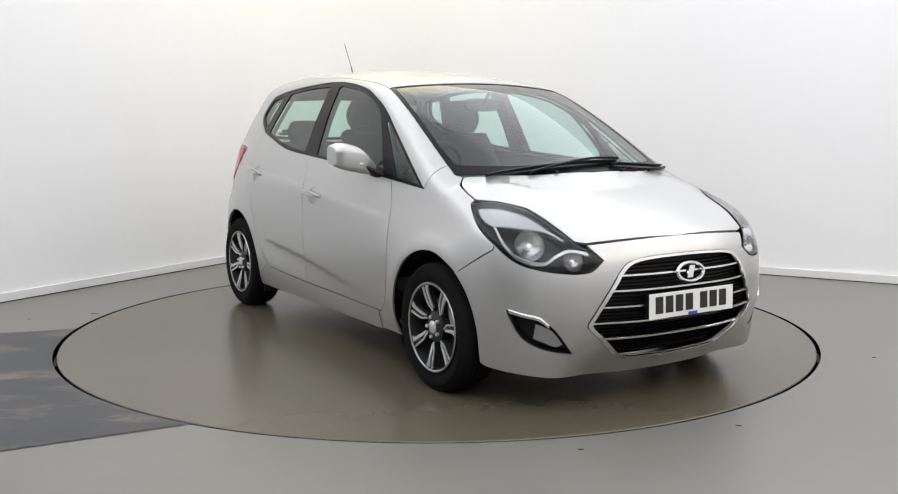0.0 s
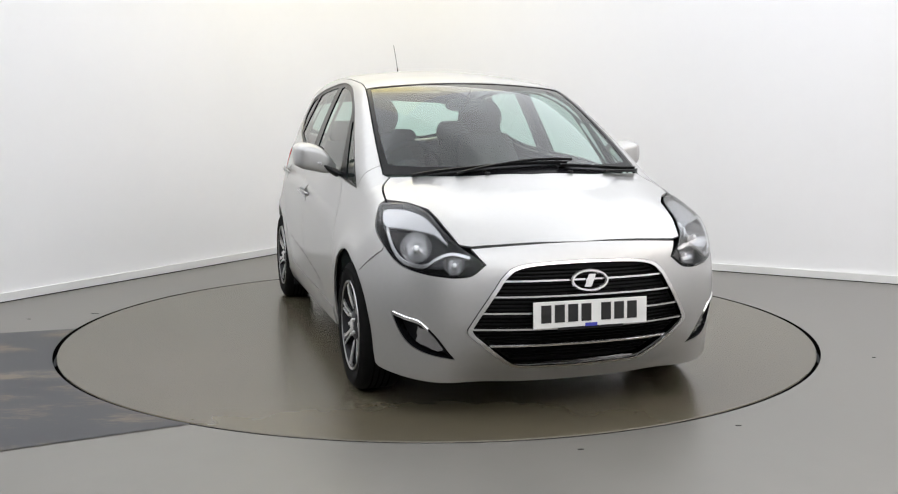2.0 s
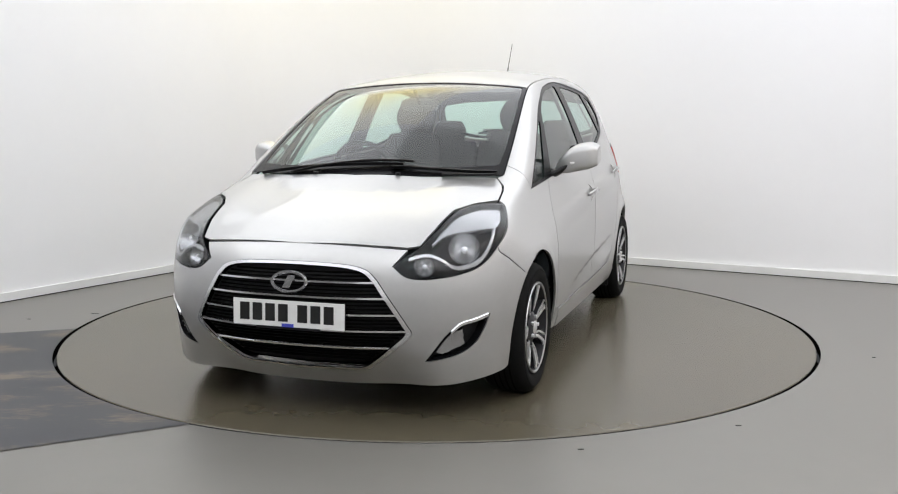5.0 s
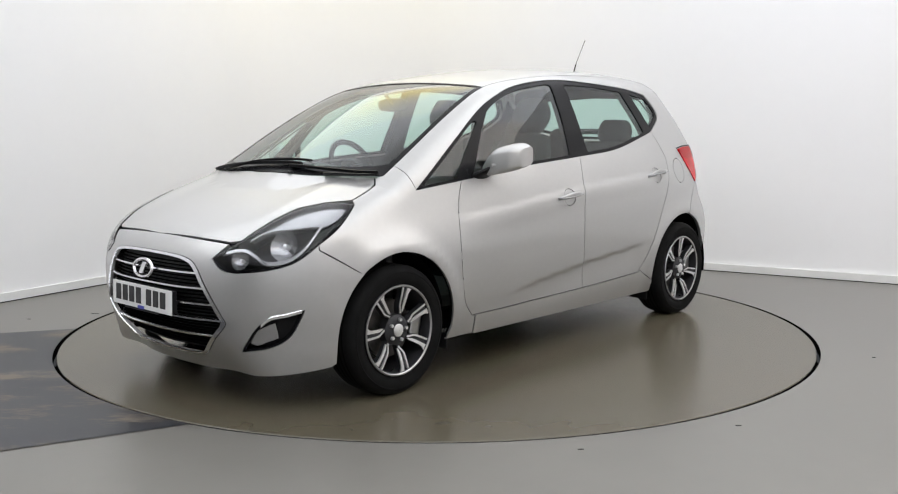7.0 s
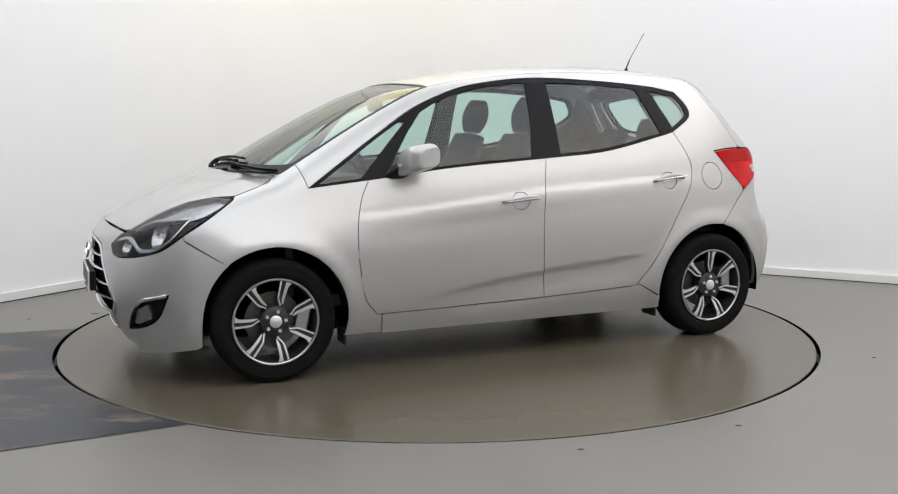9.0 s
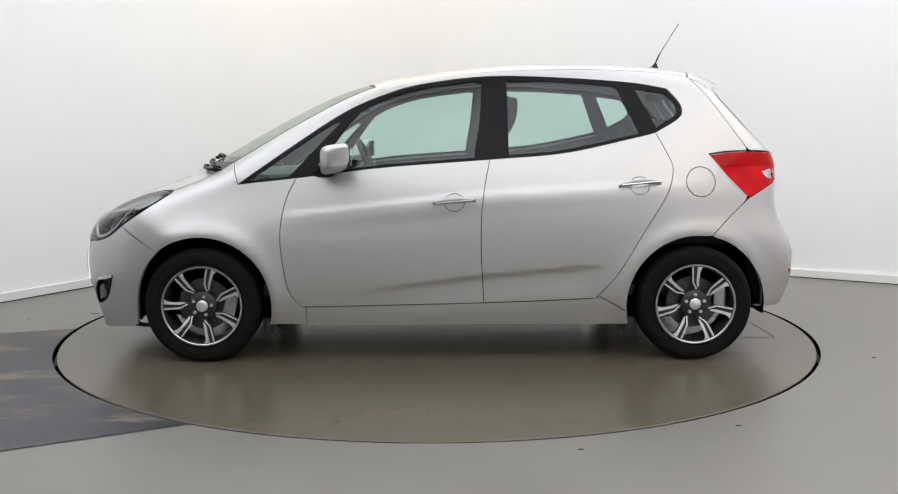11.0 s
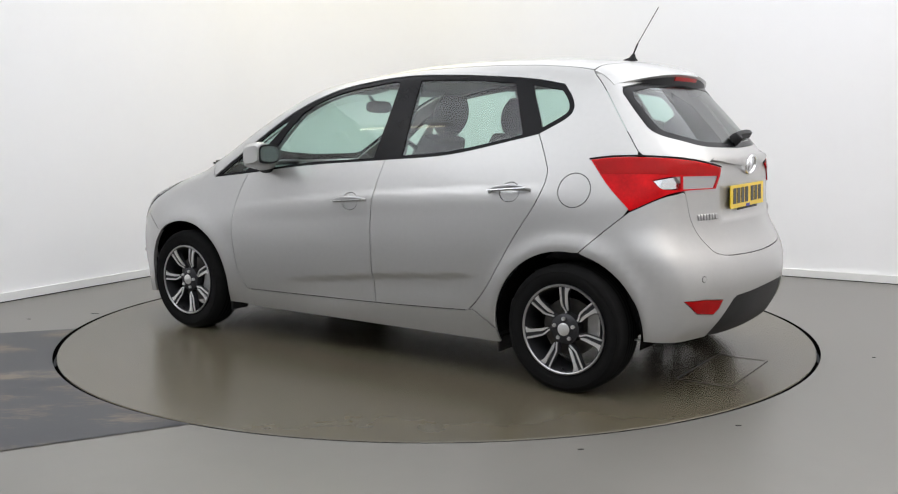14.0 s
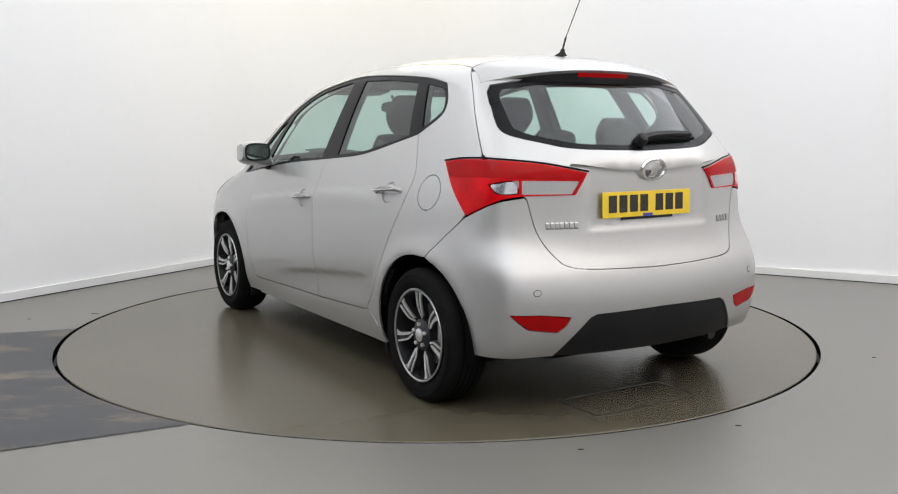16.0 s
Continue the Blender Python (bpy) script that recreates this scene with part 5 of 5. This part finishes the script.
def build_wheel(car):
    root = empty("wheel", None, car)
    tagged(root, "seven-spoke two-tone alloy wheel with black tyre")
    R = TYRE_R
    prof = [(0.212, -0.085), (0.235, -0.100), (0.268, -0.1035), (0.290, -0.096), (0.301, -0.080), (R, -0.062), (R, 0.062), (0.301, 0.080), (0.290, 0.096), (0.268, 0.1035), (0.235, 0.100), (0.212, 0.085)]
    tyre = lathe(prof, 72)
    part("tyre", tyre, RUBBER, root, "black road tyre", smooth=True, sharp=40)
    for y in (-0.04, -0.013, 0.013, 0.04):
        part("tread_groove", lathe([(R + 0.0005, y - 0.004), (R + 0.0006, y + 0.004)], 48), GAP, root)
    part("sidewall_ring", lathe([(0.2700, 0.1032), (0.2715, 0.1047), (0.2745, 0.1047), (0.276, 0.1028)], 60), RUBBER, root, smooth=True)
    barrel = lathe([(0.2150, 0.088), (0.2150, 0.096), (0.208, 0.099), (0.201, 0.095), (0.198, 0.075), (0.190, 0.0), (0.200, -0.085), (0.214, -0.09)], 64)
    part("rim_barrel", barrel, ALLOY, root, "dark rim barrel", smooth=True)
    part("rim_flange", lathe([(0.2152, 0.0965), (0.2135, 0.1005), (0.2080, 0.1010), (0.2035, 0.0975), (0.2037, 0.0955)], 64), RIM_EDGE, root, "bright rim edge", smooth=True)
    part("brake_disc", lathe([(0.001, 0.02), (0.09, 0.02), (0.138, 0.02), (0.138, 0.0), (0.001, 0.0)], 40), DISC, root, smooth=True, sharp=30)
    part("brake_caliper", box_bm(0.07, 0.06, 0.13, (-0.140, 0.03, 0.03), 0.012), RIM_EDGE, root, "bare metal brake caliper")
    part("hub", lathe([(0.001, 0.088), (0.030, 0.088), (0.055, 0.084), (0.072, 0.074), (0.074, 0.03)], 40), ALLOY, root, smooth=True, sharp=30)
    part("centre_cap", lathe([(0.001, 0.0955), (0.022, 0.095), (0.030, 0.091), (0.031, 0.084)], 28), MACHINED, root, "silver centre cap", smooth=True)
    for i in range(5):
        a = 2 * math.pi * i / 5 + 0.3
        nut = lathe([(0.001, 0.096), (0.0085, 0.096), (0.0095, 0.092), (0.0095, 0.074)], 6)
        nut.transform(Matrix.Translation((0.050 * math.cos(a), 0, 0.050 * math.sin(a))))
        part("wheel_nut", nut, MACHINED, root)

    def spoke(prof_w, y_of, dy, r0, r1, shift=0.0, n=10):
        bm = bmesh.new()
        secs = []
        for k in range(n + 1):
            t = k / n
            r = r0 + (r1 - r0) * t
            w0, w1 = prof_w(t)
            y = y_of(t)
            secs.append([Vector((w0, y, r)), Vector((w1, y, r)), Vector((w1 * 0.9, y - dy, r)), Vector((w0 * 0.9, y - dy, r))])
        return loft(secs, bm)

    ydish = lambda t: 0.078 + 0.016 * math.sin(t * math.pi * 0.5)
    rad = lambda t: 0.075 + 0.131 * t
    strip_mid = spline((0.060, 0.000), (0.080, -0.006), (0.095, 0.001), (0.115, 0.0125), (0.130, 0.0150), (0.207, 0.0185))
    wedge_a = spline((0.070, -0.0135), (0.090, -0.0125), (0.110, -0.006), (0.128, -0.0050), (0.207, -0.0075))
    wedge_b = spline((0.070, -0.0165), (0.090, -0.0185), (0.130, -0.0190), (0.165, -0.0210), (0.190, -0.0290), (0.207, -0.0480))
    d = spoke(lambda t: (float(wedge_b(rad(t))) + 0.004, float(strip_mid(rad(t))) + 0.003), lambda t: ydish(t) - 0.007, 0.032, 0.060, 0.205, n=14)
    dm = part("spoke", d, ALLOY, root, "dark spoke side", smooth=True, sharp=30)
    faces = [part("spoke_face", spoke(lambda t: (float(wedge_b(0.088 + 0.119 * t)), float(wedge_a(0.088 + 0.119 * t))), ydish, 0.010, 0.088, 0.207, n=14), MACHINED, dm, "machined bright spoke face"),
             part("spoke_edge", spoke(lambda t: (float(strip_mid(0.078 + 0.128 * t)) - 0.0042, float(strip_mid(0.078 + 0.128 * t)) + 0.0042), ydish, 0.010, 0.078, 0.206, n=14), MACHINED, dm, "thin machined bright spoke edge")]
    for i in range(1, 7):
        rot = Matrix.Rotation(2 * math.pi * i / 7, 4, "Y")
        c = dm.copy()
        scene.collection.objects.link(c)
        c.parent, c.matrix_basis = root, rot
        for q in faces:
            e = q.copy()
            scene.collection.objects.link(e)
            e.parent = c
    part("valve", tube([(0.0, 0.085, -0.19), (0.0, 0.10, -0.178)], 0.004), BLACK, root)
    return root


def cushion(sections, material, name, parent, label=""):
    return part(name, loft([oval(*q) for q in sections]), material, parent, label, smooth=True, sharp=70)


def front_seat(car, y):
    root = empty("front_seat", pose(0.11, y, 0), car)
    tagged(root, "dark grey fabric front seat with headrest")
    U, V = (0, 1, 0), (0, 0, 1)
    cushion([((0.28 - 0.5 * t, 0, 0.56 - 0.05 * t), U, V, 0.235 + 0.015 * math.sin(3 * t), 0.065 + 0.02 * math.sin(3.1 * t), 20, 3.2) for t in np.linspace(0, 1, 8)], FABRIC, "seat", root)
    back = []
    for t in np.linspace(0, 1, 10):
        back.append(((-0.20 - 0.26 * t, 0, 0.58 + 0.60 * t), U, (0.92, 0, 0.38), 0.245 - 0.075 * t ** 3, 0.065 - 0.012 * t, 20, 3.4))
    cushion(back, FABRIC, "backrest", root)
    head = []
    for t in np.linspace(0, 1, 9):
        w = math.sin(math.pi * (0.18 + 0.64 * t)) ** 0.7
        head.append(((-0.475 - 0.05 * t, 0, 1.205 + 0.20 * t), U, (1, 0, 0.25), 0.135 * w, 0.055 * w, 20, 2.8))
    cushion(head, FABRIC, "headrest", root)
    for s in (-0.06, 0.06):
        part("headrest_post", tube([(-0.44, s, 1.13), (-0.47, s, 1.23)], 0.006), CHROME, root)
    part("seat_base", box_bm(0.42, 0.40, 0.22, (0.03, 0, 0.40), 0.02), TRIM, root)


def build_cabin(car, panes, trim):
    big = [inset(resample(p, 0.016), -0.012) for p in panes]
    line = [(1.16, 0.74), (1.15, 0.97)] + [(q[0], q[1] + 0.012) for q in WINDOW_TOP[::-1][1:-8]] + [(-1.30, 1.46), (-1.42, 1.38), (-1.58, 1.18), (-1.62, 0.9), (-1.60, 0.75), (-1.02, 0.73), (-0.88, 0.40), (0.78, 0.40), (0.86, 0.74)]
    for s in (False, True):
        patch("door_lining", "side", line, TRIM, car, holes=big, off=-0.050, thick=0, draw_in=0, flip=s, label="dark grey door and pillar lining")
    lining = curve((0.30, 0.0), (0.28, 0.3), (0.23, 0.53), n=4) + [(-0.3, 0.525), (-1.2, 0.525), (-1.40, 0.0)]
    patch("headlining", "top", mirrored(lining), LINING, car, off=-0.045, thick=0.0, draw_in=0, label="light grey headlining")
    part("cabin_floor", box_bm(2.6, 1.44, 0.06, (-0.35, 0, 0.36), 0.01), TRIM, car)
    part("load_floor", box_bm(0.72, 1.22, 0.06, (-1.36, 0, 0.62), 0.01), TRIM, car)
    part("parcel_shelf", box_bm(0.40, 1.14, 0.02, (-1.44, 0, 1.015), 0.006), TRIM, car, "dark parcel shelf")
    part("bulkhead", box_bm(0.05, 1.36, 0.56, (1.13, 0, 0.66), 0.01), TRIM, car)
    # dashboard
    secs = []
    for y in np.linspace(-0.70, 0.70, 15):
        k = 1 - 0.25 * (abs(y) / 0.7) ** 2
        secs.append([Vector((0.60, y, 0.60)), Vector((0.53, y, 0.80)), Vector((0.56, y, 0.93 * 1.0)), Vector((0.66, y, 0.985)), Vector((0.95 * k + 0.05, y, 0.995)), Vector((1.24 * k - 0.02, y, 0.985)), Vector((1.16 * k, y, 0.80)), Vector((0.95, y, 0.60))])
    part("dashboard", loft(secs), TRIM, car, "dark grey moulded dashboard", smooth=True, sharp=50)
    cowl = [((0.60, -0.36, 0.93), (0, 1, 0), (0, 0, 1), 0.17, 0.075, 18, 2.4), ((0.68, -0.36, 0.955), (0, 1, 0), (0, 0, 1), 0.17, 0.075, 18, 2.4), ((0.80, -0.36, 0.965), (0, 1, 0), (0, 0, 1), 0.13, 0.045, 18, 2.4)]
    cushion(cowl, TRIM, "instrument_hood", car)
    part("centre_console", box_bm(0.75, 0.24, 0.34, (0.35, 0, 0.52), 0.03), TRIM, car)
    part("centre_screen", box_bm(0.02, 0.20, 0.12, (0.545, 0, 0.86), 0.004), GLOSS_BLACK, car)
    # steering wheel, driver on the car's right
    root = empty("steering_wheel", pose(0.43, -0.36, 0.985, 0, -64, 0), car)
    tagged(root, "black three-spoke steering wheel")
    rimp = [(0.185 * math.cos(a), 0.185 * math.sin(a), 0) for a in np.linspace(0, 2 * math.pi, 41)]
    part("wheel_rim", tube(rimp, 0.016, 10), BLACK, root, smooth=True)
    cushion([((0, 0, -0.02), (1, 0, 0), (0, 1, 0), 0.075, 0.085, 18, 2.6), ((0, 0, 0.02), (1, 0, 0), (0, 1, 0), 0.07, 0.08, 18, 2.6), ((0, 0, 0.035), (1, 0, 0), (0, 1, 0), 0.04, 0.05, 18, 2.4)], TRIM, "wheel_boss", root)
    for a in (90, 270, 180):
        m = Matrix.Rotation(radians(a), 4, "Z")
        part("wheel_spoke", box_bm(0.13, 0.035, 0.014, (0, 0, 0), 0.004, m=m @ Matrix.Translation((0.12, 0, 0))), TRIM, root)
    part("steering_column", tube([(0.45, -0.36, 0.975), (0.74, -0.36, 0.84)], 0.045, 14), TRIM, car)
    for y in (-0.355, 0.355):
        front_seat(car, y)
    # rear bench
    U, V = (0, 1, 0), (0, 0, 1)
    root = empty("rear_bench", None, car)
    tagged(root, "dark grey fabric rear bench with headrests")
    cushion([((-0.62 - 0.45 * t, 0, 0.62 - 0.05 * t), U, V, 0.62, 0.08, 24, 4.5) for t in np.linspace(0, 1, 5)], FABRIC, "seat", root)
    for y, w in ((0.41, 0.215), (0.0, 0.17), (-0.41, 0.215)):
        cushion([((-1.02 - 0.20 * t, y, 0.62 + 0.50 * t), U, (0.93, 0, 0.36), w, 0.075 - 0.02 * t, 18, 4.0) for t in np.linspace(0, 1, 6)], FABRIC, "backrest", root)
    for y in (0.41, 0.0, -0.41):
        cushion([((-1.225 - 0.03 * t, y, 1.125 + (0.15 if y else 0.09) * t), U, (1, 0, 0.2), 0.125 * math.sin(math.pi * (0.2 + 0.6 * t)) ** 0.6, 0.05, 18, 3.0) for t in np.linspace(0, 1, 7)], FABRIC, "headrest", root)
    # inner mirror
    root = empty("rear_view_mirror", None, car)
    tagged(root, "dark rear-view mirror on the windscreen")
    cushion([((0.43, -0.02, 1.365), (0, 1, 0), (0, 0, 1), 0.118, 0.036, 20, 3.2), ((0.415, -0.02, 1.365), (0, 1, 0), (0, 0, 1), 0.122, 0.038, 20, 3.2)], TRIM, "mirror_shell", root)
    part("mirror_stem", tube([(0.43, -0.02, 1.37), (0.50, -0.02, 1.44)], 0.010), TRIM, root)
    for y in (-0.33, 0.33):
        part("sun_visor", box_bm(0.14, 0.36, 0.014, (0.27, y, 1.452), 0.005, m=Matrix.Rotation(radians(10), 4, "Y")), LINING, car)

# ---- build ----
build_room()
build_lights()
batten_light(-3.55, -1.25, CEILING_Z - 0.102, math.degrees(math.atan2(ALONG_R.y, ALONG_R.x)))
table = build_table()
build_specks()
car = build_car()


def motions():
    """The turntable and the car on it turn together about the table's axis."""
    walk(table, [(t, pose(0, 0, 0, 0, 0, a)) for t, a in HEADINGS])
    walk(car, [(t, pose(-math.sin(radians(a)) * CAR_Y, math.cos(radians(a)) * CAR_Y, 0, 0, 0, a)) for t, a in HEADINGS])


motions()
